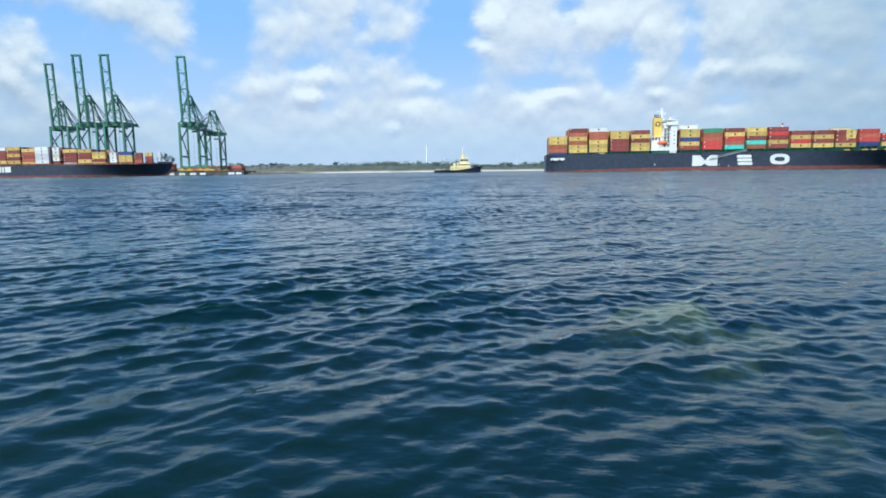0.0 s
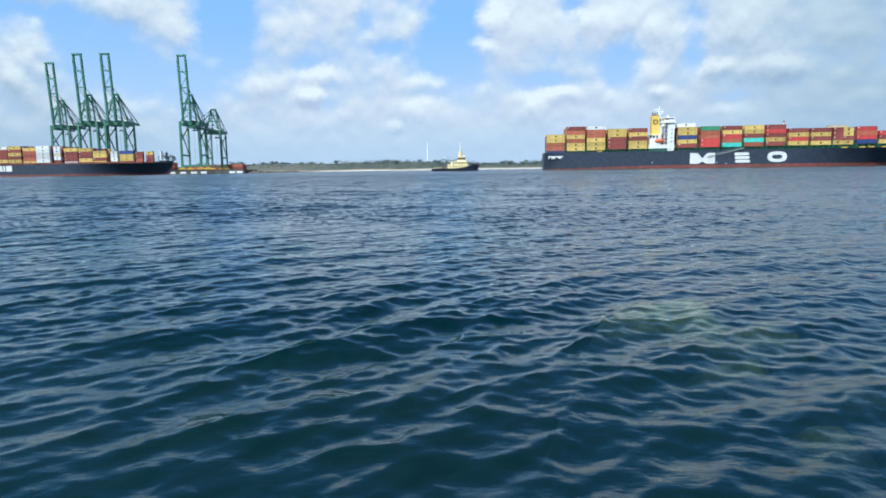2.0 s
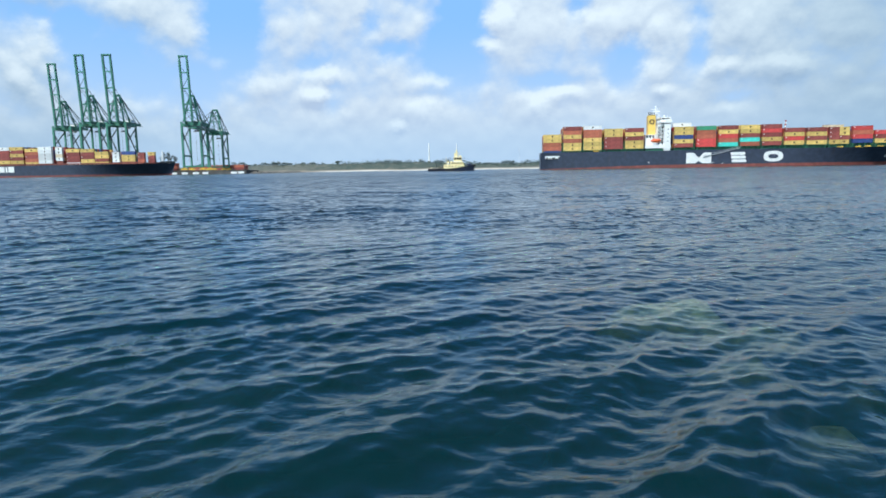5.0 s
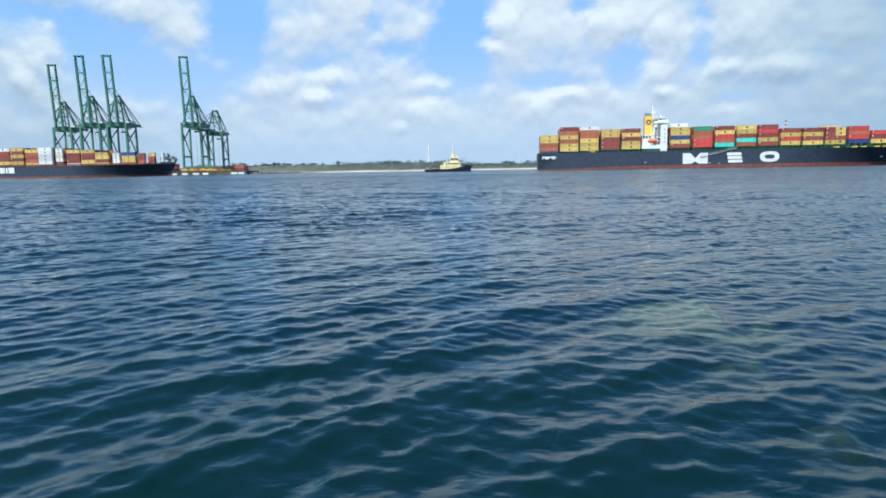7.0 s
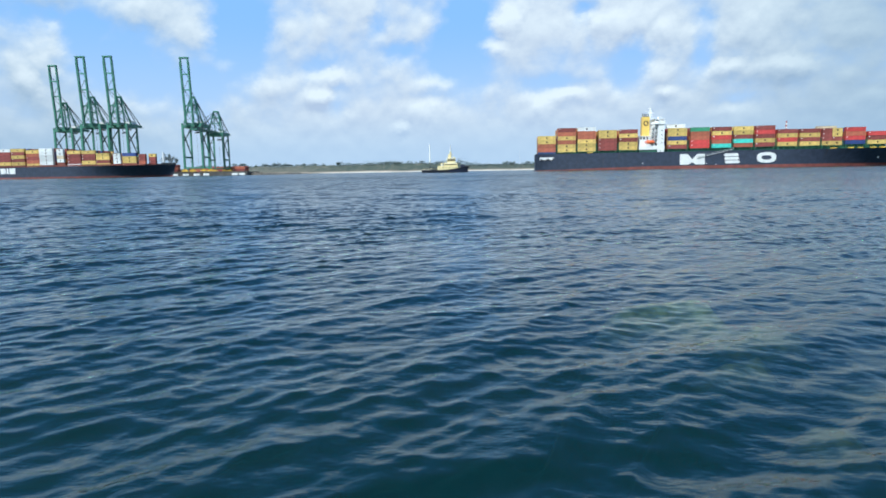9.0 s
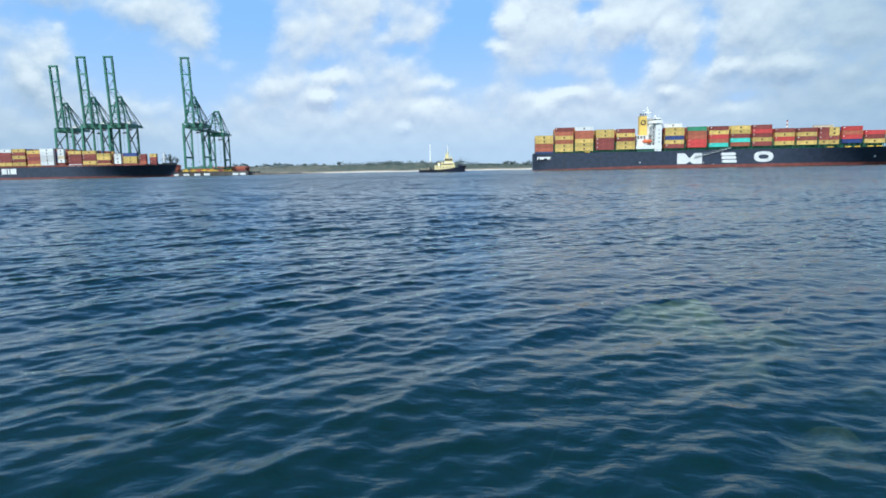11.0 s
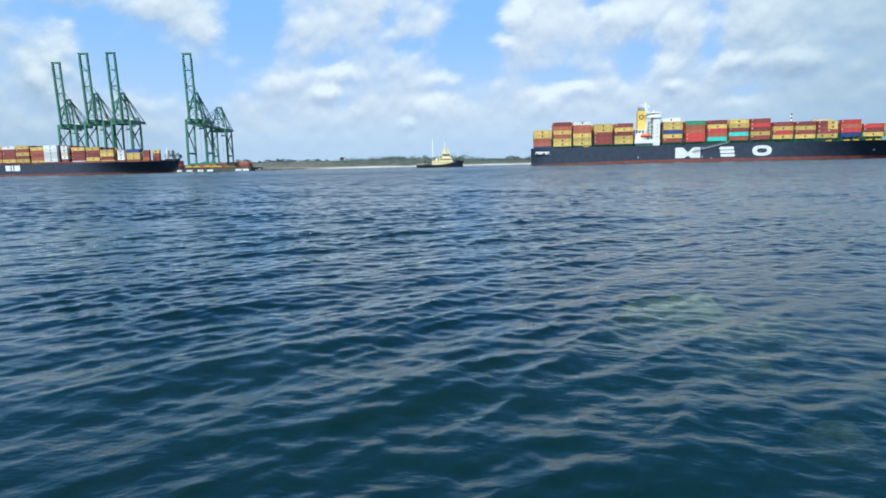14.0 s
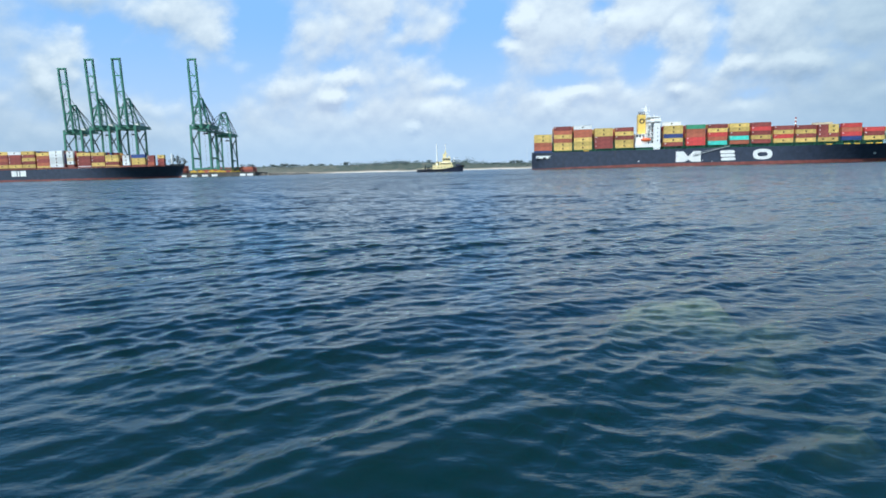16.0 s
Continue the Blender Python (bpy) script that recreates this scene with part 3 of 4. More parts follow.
# ---- containers ----
def container_mesh(length, key, height=2.72):
    """Corner posts, rails and ribbed side panels."""
    bm = bmesh.new()
    w, p, r = 2.44, 0.16, 0.14
    for x in (0, length - p):
        for y in (0, w - p):
            box(bm, x, x + p, y, y + p, 0, height)
    for z in (0, height - r):
        for y in (0.005, w - 0.125):
            box(bm, p, length - p, y, y + 0.12, z, z + r)
        for x in (0.005, length - 0.125):
            box(bm, x, x + 0.12, p, w - p, z, z + r)
    n = max(6, int(length / 0.62))
    for y0, sign in ((0.07, 1), (w - 0.07, -1)):
        prev = None
        for k in range(n * 2 + 1):
            x = p + (length - 2 * p) * k / (n * 2)
            y = y0 + sign * (0.05 if k % 2 else 0.0)
            pair = bm.verts.new((x, y, r)), bm.verts.new((x, y, height - r))
            if prev:
                bm.faces.new((prev[0], pair[0], pair[1], prev[1]))
            prev = pair
    box(bm, 0.05, 0.08, p, w - p, r, height - r)
    box(bm, length - 0.08, length - 0.05, p, w - p, r, height - r)
    box(bm, p, length - p, 0.12, w - 0.12, height - 0.09, height - 0.03)
    return mesh_of("container", bm, BOX_PAINT[key])


BOX_MESH, MARK_MESH, BAR_MESH = {}, {}, {}


def mark_mesh(dark):
    if dark not in MARK_MESH:
        bm = tube(bmesh.new(), (0, -0.02, 0), (0, 0.03, 0), 0.62, 0.62, 14)
        MARK_MESH[dark] = mesh_of("mark", bm, MARK_DARK if dark else BOX_PAINT["w"])
    return MARK_MESH[dark]


def container(key, m, group, length=12.19, height=2.72, where="stacked on a container ship"):
    if (key, length, height) not in BOX_MESH:
        BOX_MESH[key, length, height] = container_mesh(length, key, height)
    ob = new("shipping_container", BOX_MESH[key, length, height])
    ob.matrix_basis = m
    tagged(ob, f"{BOX_WORDS[key]} ribbed steel container {where}", "container", group)
    if key in "yw":
        share("mark", mark_mesh(True), ob, pose(length * 0.5, 0.06, height * 0.52))
    elif key in "rmt":
        share("mark", mark_mesh(False), ob, pose(0.9, 0.06, height * 0.72) @ Matrix.Diagonal((0.55, 1, 0.55, 1)))
    return ob


# ---- container ships ----
def hull_side(s, z, L, B, D, mid, top_from):
    """Distance of the near plating from the ship's side line."""
    up = max(0.0, min(1.0, z / D))
    low = (B / 2) * max(0.0, (s - mid) / (L - 7 - mid)) ** 1.3
    high = (B / 2) * max(0.0, (s - top_from) / (L - top_from)) ** 2.0
    out = low + (high - low) * up ** 1.25
    aft = max(0.0, 1 - s / 22.0) ** 2
    return min(out + aft * (3.2 * (1 - up)), B / 2 - 0.15)


def hull_mesh(L, B, D, z0, z1, mid, top_from, material, sheer=0.0, levels=8, line=2.0):
    bm = bmesh.new()
    ss = [L * k / 90 for k in range(91)]

    def top(s):
        return z1 + (sheer * max(0.0, (s - 0.86 * L) / (0.14 * L)) ** 1.5 if z1 > 5 else paint(s) - line)

    def paint(s):
        return line * min(1.0, 0.12 + 0.88 * s / 75.0)
    rows = {}
    for side in (0, 1):
        for j in range(levels + 1):
            for i, s in enumerate(ss):
                low = paint(s) if z1 > 5 else z0
                z = low + (top(s) - low) * j / levels
                o = hull_side(s, z, L, B, D, mid, top_from)
                rake = max(0.0, (s - 0.9 * L) / (0.1 * L)) * (1 - min(1, z / D)) * 3.5
                rows[side, j, i] = bm.verts.new((s - rake, o if side == 0 else B - o, z))
    for side in (0, 1):
        for j in range(levels):
            for i in range(90):
                bm.faces.new([rows[side, a, b] for a, b in ((j, i), (j, i + 1), (j + 1, i + 1), (j + 1, i))])
    for i in (0, 90):
        for j in range(levels):
            bm.faces.new([rows[a, b, i] for a, b in ((0, j), (1, j), (1, j + 1), (0, j + 1))])
    for j in (0, levels):
        for i in range(90):
            bm.faces.new([rows[a, j, b] for a, b in ((0, i), (1, i), (1, i + 1), (0, i + 1))])
    me = mesh_of("hull", bm, material)
    me.polygons.foreach_set("use_smooth", [True] * len(me.polygons))
    me.set_sharp_from_angle(angle=radians(35))
    return me


def ring(bm, cx, z, rx, rz, band, y0, y1, a0=0.0, a1=math.tau, n=28, square=2.6):
    """A flat rounded ring or arc standing on a plating that runs along x."""
    prev = None
    for k in range(n + 1):
        a = a0 + (a1 - a0) * k / n
        c, s = math.cos(a), math.sin(a)
        e = 1 / (abs(c) ** square + abs(s) ** square) ** (1 / square)
        pts = [(cx + c * e * (rx - o * band), y, z + s * e * (rz - o * band * 0.72)) for o in (0, 1) for y in (y0, y1)]
        cur = [bm.verts.new(p) for p in pts]
        if prev:
            for i, j in ((0, 1), (1, 3), (3, 2), (2, 0)):
                bm.faces.new((prev[i], prev[j], cur[j], cur[i]))
        prev = cur
    return bm


def quad_slab(bm, pts, y0, y1):
    a = [bm.verts.new((x, y0, z)) for x, z in pts]
    b = [bm.verts.new((x, y1, z)) for x, z in pts]
    bm.faces.new(a), bm.faces.new(b[::-1])
    for k in range(len(pts)):
        j = (k + 1) % len(pts)
        bm.faces.new((a[k], b[k], b[j], a[j]))


def inner_rows(ship, bays, B, tier, top_less=0):
    """The rows of boxes behind the outer one, joined."""
    bm = bmesh.new()
    for s, base, stack, length in bays:
        for row in range(1, int((B - 3) / 2.5)):
            n = len(stack) - (1 if (row * 7 + int(s)) % 3 == 0 else 0) - top_less
            for t in range(max(1, n)):
                y, z = 0.5 + row * 2.5, base + t * tier
                box(bm, s + 0.05, s + length - 0.05, y, y + 2.42, z + 0.01, z + tier - 0.03)
    ob = part("inner_container_block", bm, MIXED, ship, "rows of mixed yellow, maroon and blue containers")
    tagged(ob, kind="stuff")
    return ob


def handrail(bm, p, q, n, h=1.1):
    p, q = Vector(p), Vector(q)
    for k in range(n + 1):
        c = p.lerp(q, k / n)
        beam(bm, c, c + Vector((0, 0, h)), 0.07)
    for z in (h * 0.5, h):
        beam(bm, p + Vector((0, 0, z)), q + Vector((0, 0, z)), 0.06)


def make_large_ship():
    L, B, D = 276.0, 40.0, 11.6
    ship = tagged(new("container_ship"), "large dark-hulled container ship with yellow funnel, fully loaded", "ship")
    here, there = pose(72.1, 433.0, 0, 0, 0, -7), pose(72.1 - 16.2, 433.0 + 7.5, 0, 0, 0, -7)
    MOVES.append((ship, [(0, here), (16, there)]))
    share("hull", hull_mesh(L, B, D, 2.0, D, 160, 222, HULL_DARK, 4.5), ship, Matrix())
    tagged(share("boot_topping", hull_mesh(L, B, D, -1.5, 2.0, 160, 222, HULL_RED, 0, 3), ship, Matrix()), "faded red antifouling band at the waterline")
    # white marks on the side
    mark = "white painted mark"
    y0, y1 = -0.05, 0.03
    bm = bmesh.new()
    quad_slab(bm, ((96.8, 2.7), (102.6, 2.7), (104.9, 4.2), (104.9, 6.4), (101.6, 9.8), (96.8, 9.8)), y0, y1)
    quad_slab(bm, ((104.9, 4.2), (107.2, 2.7), (113.0, 2.7), (113.0, 9.8), (108.2, 9.8), (104.9, 6.4)), y0, y1)
    part("hull_mark", bm, LETTER, ship, mark)
    bm = bmesh.new()
    for z, x in ((7.75, 124.9), (5.4, 125.3), (3.0, 125.7)):
        quad_slab(bm, ((x + 0.9, z), (x + 9.0, z), (x + 9.9, z + 0.9), (x + 9.0, z + 2.0), (x + 0.9, z + 2.0), (x, z + 0.9)), y0, y1)
    part("hull_mark", bm, LETTER, ship, mark)
    part("hull_mark", ring(bmesh.new(), 152.3, 6.6, 6.1, 3.5, 2.9, y0, y1), LETTER, ship, mark)
    # boxes, bay by bay from the stern: start, top, colours from the top down
    bays = [(1.7, 23.9, "yyoob"), (15.3, 29.0, "moyoyy"), (28.8, 29.4, "wooyyy"), (42.9, 27.0, "yymmm"), (56.7, 27.1, "mymyy"),
            (88.9, 27.3, "yybym"), (103.5, 27.4, "goorr"), (117.5, 27.4, "myrot"), (131.2, 27.5, "yymto"), (144.9, 27.6, "mrmym"),
            (159.0, 24.95, "myry"), (172.9, 24.9, "mymy"), (186.5, 24.9, "half"), (200.7, 25.3, "rorb"), (214.4, 22.4, "rmy"),
            (228.2, 22.4, "ywy"), (242.0, 19.8, "my")]
    tier, inner = 2.76, []
    for k, (s, top, stack) in enumerate(bays):
        cols = [(stack, 0.0, 12.19)] if stack != "half" else [("mmmy", 0.0, 6.06), ("yymy", 6.2, 6.06)]
        inset = max(0.0, hull_side(s + 12, 11.5, L, B, D, 160, 222) - 0.3)
        for tiers, dx, length in cols:
            n = len(tiers)
            base = top - n * tier
            for t, key in enumerate(reversed(tiers)):
                local = pose(s + dx, 0.35 + inset, base + t * tier)
                ob = container(key, here @ local, "containers on the large ship", length, 2.72)
                MOVES.append((ob, [(0, here @ local), (16, there @ local)]))
        n = len(cols[0][0])
        inner.append((s, top - n * tier, cols[0][0], 12.19))
        if inset:
            inner.pop()
    for s, z, key, dx, length in ((88.2, 27.3, "w", 0, 12.19), (186.0, 24.95, "c", -2, 12.19)):
        tall = 2.72 if key == "w" else 1.45
        local = pose(s + dx, 3.1, z)
        ob = container(key, here @ local, "containers on the large ship", length, tall)
        MOVES.append((ob, [(0, here @ local), (16, there @ local)]))
    inner_rows(ship, inner, B, tier)
    # hatch coamings with stanchions under the boxes, lashing bridges between the bays
    post = mesh_of("stanchion", boxes((-0.22, 0.22, 0, 0.5, 0, 2.3), (-0.5, 0.5, 0.0, 0.5, 2.1, 2.3)), GREEN_STEEL)
    for k, (s, top, stack) in enumerate(bays[1:15]):
        base = top - (4 if stack == "half" else len(stack)) * tier
        part("hatch_coaming", boxes((s + 0.3, s + 11.9, 2.4, B - 2.4, D - 0.1, base - 0.25), (s - 0.1, s + 12.3, 0.9, B - 0.9, base - 0.25, base - 0.01)), GREEN_STEEL, ship)
        for j in range(4):
            share("stanchion", post, ship, pose(s + 0.6 + j * 3.66, 0.5, D - 0.05) @ Matrix.Diagonal((1, 1, max(0.2, (base - D) / 2.3), 1)))
    for k, (s, top, stack) in enumerate(bays[:15]):
        x = s + 13.0
        if k == 4:
            continue
        bm = bmesh.new()
        for y in (0.6, 9.0, 18.0, 27.0, 39.0):
            for dx in (-0.3, 0.3):
                beam(bm, (x + dx, y, D - 0.1), (x + dx, y, 17.6), 0.2)
        for z in (14.4, 17.6):
            box(bm, x - 0.45, x + 0.45, 0.4, B - 0.4, z, z + 0.16)
        handrail(bm, (x - 0.4, 0.45, 17.7), (x + 0.4, 0.45, 17.7), 1)
        part("lashing_bridge", bm, GREEN_STEEL, ship, "green steel lashing bridge")
    # stern: mooring deck opening
    part("mooring_recess", boxes((3.0, 12.6, 0.1, 0.5, 7.2, 9.3)), WHITE, ship, "pale mooring deck opening at the stern")
    for a, b, z in ((3.5, 4.9, 8.3), (5.6, 6.6, 7.8), (7.4, 9.9, 8.2), (10.5, 11.3, 7.7), (11.7, 12.5, 8.6)):
        part("mooring_winch", tube(boxes((a, b, -0.03, 0.4, 7.2, z - 0.3)), (a + 0.1, 0.15, z - 0.4), (b - 0.1, 0.15, z - 0.4), 0.4, 0.4, 10), DARK_STEEL, ship)
    part("recess_lintel", boxes((2.8, 12.8, -0.03, 0.4, 9.3, 9.65)), DARK_STEEL, ship)
    rail = bmesh.new()
    handrail(rail, (1, 0.2, D), (L * 0.8, 0.2, D), 90)
    part("bulwark_rail", rail, GREEN_STEEL, ship)
    # accommodation block
    house = part("accommodation_block", boxes((82.4, 86.6, 1.2, B - 1.2, D, 30.2), (80.6, 82.5, 3.4, B - 3.4, D, 30.2), (70.0, 87.2, 2.0, B - 2.0, 13.3, 15.6), (78.7, 80.9, 5, B - 5, D, 29.0)), WHITE, ship, "white accommodation block", 0.05)
    part("deckhouse_base", boxes((70.6, 86.4, 2.8, B - 2.8, D - 0.05, 13.3)), GREEN_STEEL, ship)
    part("bridge", boxes((80.4, 87.0, 0.4, B - 0.4, 30.2, 31.2), (80.8, 86.6, 4, B - 4, 31.2, 33.6), (80.4, 87.2, 3, B - 3, 33.6, 34.0), (82.6, 86.9, 0.4, 3.0, 31.2, 32.6), (77.6, 82.7, 0.8, 2.2, 30.2, 30.45), (77.6, 82.7, 0.8, 0.9, 30.45, 31.4)), WHITE, ship, "white bridge with wings", 0.05)
    part("bridge_window", boxes((81.2, 86.3, 3.9, 4.05, 32.7, 33.3)), GLASS, house)
    pane = mesh_of("window", boxes((0, 0.55, -0.06, 0.1, 0, 0.7)), GLASS)
    for floor in range(4):
        share("window", pane, house, pose(84.6, 1.18, 17.4 + floor * 2.7))
    for floor in range(6):
        z = 15.6 + floor * 2.5
        left = (75.6, 77.4, 78.6, 78.2, 79.4, 78.8)[floor]
        bm = boxes((left, 82.5, 2.4, 6.2, z, z + 0.18))
        handrail(bm, (left, 2.45, z), (82.4, 2.45, z), 5)
        for x in (left + 0.2, 80.5):
            beam(bm, (x, 2.8, z - 2.4), (x, 2.8, z), 0.16)
        part("balcony", bm, WHITE, house)
    doorm = mesh_of("doorway", boxes((0, 1.0, -0.08, 0.1, 0, 1.9)), DARK_STEEL)
    for floor in range(5):
        share("doorway", doorm, house, pose(79.2, 4.98, 15.8 + floor * 2.5))
        share("doorway", doorm, house, pose(81.1, 3.38, 15.9 + floor * 2.5))
    stair = bmesh.new()
    for floor in range(5):
        z = 15.6 + floor * 2.5
        beam(stair, (77.0, 3.3, z), (80.4, 3.3, z + 2.5), 0.35, 0.2)
    part("stair", stair, WHITE, house)
    # mast, radar, aerials
    bm = beams(0.45, ((79.8, 18, 33.6), (79.8, 18, 43.0)), ((78.0, 18, 39.0), (82.6, 18, 39.0)), ((77.6, 18, 40.6), (81.2, 18, 40.6)))
    for p, q in (((77.6, 18, 30), (79.8, 18, 37)), ((79.0, 18, 42.0), (80.8, 18, 42.6))):
        beam(bm, p, q, 0.3)
    for z, w in ((35.2, 2.6), (37.0, 1.8)):
        box(bm, 79.8 - w, 79.8 + w, 17.2, 18.8, z, z + 0.2)
        handrail(bm, (79.8 - w, 17.2, z), (79.8 + w, 17.2, z), 4)
    for x in (78.6, 81.0):
        beam(bm, (x, 18, 33.6), (79.8, 18, 39.0), 0.22)
    tube(bm, (82.2, 18, 39.0), (82.2, 18, 42.0), 0.09, 0.06, 6)
    part("radar_mast", bm, WHITE, ship)
    part("radar", boxes((76.4, 79.6, 17.8, 18.2, 40.4, 40.8), (78.6, 82.0, 17.8, 18.2, 39.1, 39.5)), WHITE, ship)
    bm = tube(bmesh.new(), (84.8, 14, 34.0), (84.8, 14, 36.4), 0.7, 0.35)
    tube(bm, (82.6, 20, 34.0), (82.6, 20, 35.2), 0.8, 0.6)
    tube(bm, (86.0, 10, 34.0), (86.0, 10, 37.2), 0.08, 0.05, 6)
    part("antenna", bm, WHITE, ship)
    # funnel
    funnel = part("funnel", boxes((73.5, 78.6, 11, 17, D, 36.0)), FUNNEL, ship, "yellow funnel", 0.25)
    part("funnel_mark", ring(bmesh.new(), 76.05, 31.6, 1.75, 1.75, 0.85, 10.9, 11.05, square=2.0), MARK_DARK, funnel, "dark ring mark")
    bm = bmesh.new()
    for x, y in ((74.4, 12.5), (75.8, 14), (77.2, 15.5), (78.0, 13.0)):
        tube(bm, (x, y, 35.9), (x - 0.4, y, 38.3), 0.32, 0.28, 10)
    box(bm, 73.9, 78.2, 11.6, 16.4, 35.9, 36.3)
    part("exhaust_pipe", bm, DARK_STEEL, funnel)
    aft = part("aft_house", boxes((70.6, 78.6, 5.5, B - 5.5, 15.6, 22.4), (70.4, 78.6, 5.2, B - 5.2, 22.4, 22.7)), WHITE, ship, "white deckhouse round the funnel base", 0.05)
    opening = mesh_of("opening", boxes((0, 1.2, -0.06, 0.1, 0, 1.7)), DARK_STEEL)
    for x in (71.4, 73.4, 75.4):
        share("opening", opening, aft, pose(x, 5.5, 20.4))
    # lifeboat in davits
    bm = bmesh.new()
    bmesh.ops.create_uvsphere(bm, u_segments=18, v_segments=10, radius=1.0, matrix=pose(77.3, 2.0, 18.4) @ Matrix.Diagonal((3.5, 1.4, 1.35, 1)))
    for v in bm.verts:
        v.co.z = max(17.25, min(v.co.z, 19.5))
        v.co.x += 0.1 * (v.co.z - 18.4)
    boat = part("lifeboat", bm, ORANGE, ship, "orange enclosed lifeboat")
    part("lifeboat_cabin", boxes((74.9, 76.2, 1.3, 2.7, 19.3, 20.0)), ORANGE, boat, bevel=0.15)
    for x in (74.8, 79.9):
        part("davit", beams(0.3, ((x, 2.2, 15.6), (x, 0.9, 20.6)), ((x, 0.9, 20.6), (x, 2.6, 21.4))), WHITE, ship)
    # stowed gangway
    bm = bmesh.new()
    beam(bm, (107.8, -0.4, 6.9), (131.0, -0.4, 12.6), 0.5, 0.35)
    for k in range(15):
        p = Vector((107.8, -0.4, 6.9)).lerp(Vector((131.0, -0.4, 12.6)), k / 14)
        beam(bm, p, p + Vector((0, 0, 1.0)), 0.08)
    beam(bm, (107.8, -0.4, 7.9), (131.0, -0.4, 13.6), 0.12)
    part("gangway", bm, GREY, ship, "grey gangway lowered along the hull")
    # small hull details
    y = hull_side(224.0, 5.6, L, B, D, 160, 222)
    part("hawse_pipe", tube(bmesh.new(), (224.0, y - 0.35, 5.6), (224.4, y + 0.8, 5.8), 0.75, 0.6, 12), GREY, ship, "grey hawse pipe on the bow")
    part("hull_fitting", boxes((72.0, 72.8, -0.06, 0.05, 3.6, 4.3)), LETTER, ship)
    part("draught_mark", boxes((120.0, 120.5, -0.04, 0.05, 2.2, 2.9), (113.9, 114.5, -0.04, 0.05, 3.0, 3.6)), LETTER, ship)
    yel = mesh_of("deck_locker", boxes((0, 3.4, 0.1, 1.4, 0, 0.8)), CRANE_YELLOW, 0.05)
    for s in (43.6 - 8, 192, 203, 208.5, 216.5, 222):
        share("deck_locker", yel, ship, pose(s, 0.1, D + 0.02))


make_large_ship()


def make_moored_ship():
    L, B, D = 262.0, 32.0, 9.9
    ship = tagged(new("container_ship"), "dark-hulled container ship moored at the quay below the cranes", "ship")
    ox, oy = -229.6 - L * math.cos(radians(5)), 528 + L * math.sin(radians(5))
    here = pose(ox, oy, 0, 0, 0, -5)
    ship.matrix_basis = here
    share("hull", hull_mesh(L - 6, B, D, 1.3, D, 166, 222, HULL_DARK, 0.4, line=1.3), ship, Matrix())
    tagged(share("boot_topping", hull_mesh(L - 6, B, D, -1.5, 1.3, 166, 222, HULL_RED, 0, 3, 1.3), ship, Matrix()), "dull red band at the waterline")
    # bays: distance of the left end from the bow, top, colours from the top down, length
    bays = [(25.0, 19.8, "ymm", 6.06), (32.2, 19.6, "mmo", 6.06), (45.4, 20.6, "byym", 12.19), (53.0, 20.2, "www", 6.06),
            (68.7, 20.8, "yymy", 12.19), (81.4, 23.2, "ymmyy", 12.19), (94.4, 23.4, "ymmmw", 12.19), (103.9, 25.0, "wwcw", 6.06),
            (119.8, 25.8, "wwwww", 12.19), (132.0, 24.4, "yomoy", 12.19), (145.8, 25.9, "ymymy", 12.19),
            (158.6, 25.9, "wmmmy", 12.19), (171.4, 25.9, "ymomy", 12.19), (184.2, 23.2, "moyy", 12.19), (197.0, 23.2, "ymmy", 12.19)]
    tier, inner = 2.86, []
    for s, top, stack, length in bays:
        size = 6.06 if length < 10 else 12.19
        inset = max(0.0, hull_side(L - s + size, 9.5, L - 6, B, D, 166, 222) + 0.1)
        base = top - len(stack) * tier
        for t, key in enumerate(reversed(stack)):
            container(key, here @ pose(L - s, 0.4 + inset, base + t * tier), "containers on the moored ship", size, 2.82)
        if inset < 1.2:
            inner.append((L - s, base, stack, size))
        part("hatch_coaming", boxes((L - s, L - s + size, 1.0 + inset, B - 1.0 - inset, D - 0.1, base - 0.02)), RED_DECK, ship)
    inner_rows(ship, inner, B, tier, 0)
    bm = bmesh.new()
    for k in range(44):
        s = 60 + k * 4.2
        if s < L - 18:
            box(bm, s, s + 0.5, 0.3, 0.8, D, D + 1.2)
    box(bm, 40, L - 26, 0.25, 0.6, D + 0.35, D + 1.35)
    part("bulwark_rail", bm, RED_DECK, ship, "red-brown deck rail")
    y0, y1 = -0.05, 0.03
    for x, w in ((105.4, 5.0), (111.2, 1.7), (113.7, 5.4)):
        part("hull_mark", boxes((x, x + w, y0, y1, 4.3, 9.1)), LETTER, ship, "white painted mark")
    # foremast and forecastle gear
    bm = tube(bmesh.new(), (L - 16.8, B / 2, D), (L - 16.8, B / 2, 20.8), 1.15, 0.7)
    for z, w in ((17.0, 3.0), (19.2, 2.2)):
        box(bm, L - 16.8 - w / 2, L - 16.8 + w / 2, B / 2 - 0.5, B / 2 + 0.5, z, z + 0.3)
    part("foremast", bm, WHITE, ship, "white foremast")
    bm = bmesh.new()
    for k in range(4):
        x = L - 17 + k * 2.4
        box(bm, x, x + 1.8, B / 2 - 4, B / 2 + 4, D, D + 1.6)
        tube(bm, (x + 0.9, B / 2 - 4.2, D + 1.2), (x + 0.9, B / 2 + 4.2, D + 1.2), 0.9, 0.9)
    part("windlass", bm, DARK_STEEL, ship)


make_moored_ship()


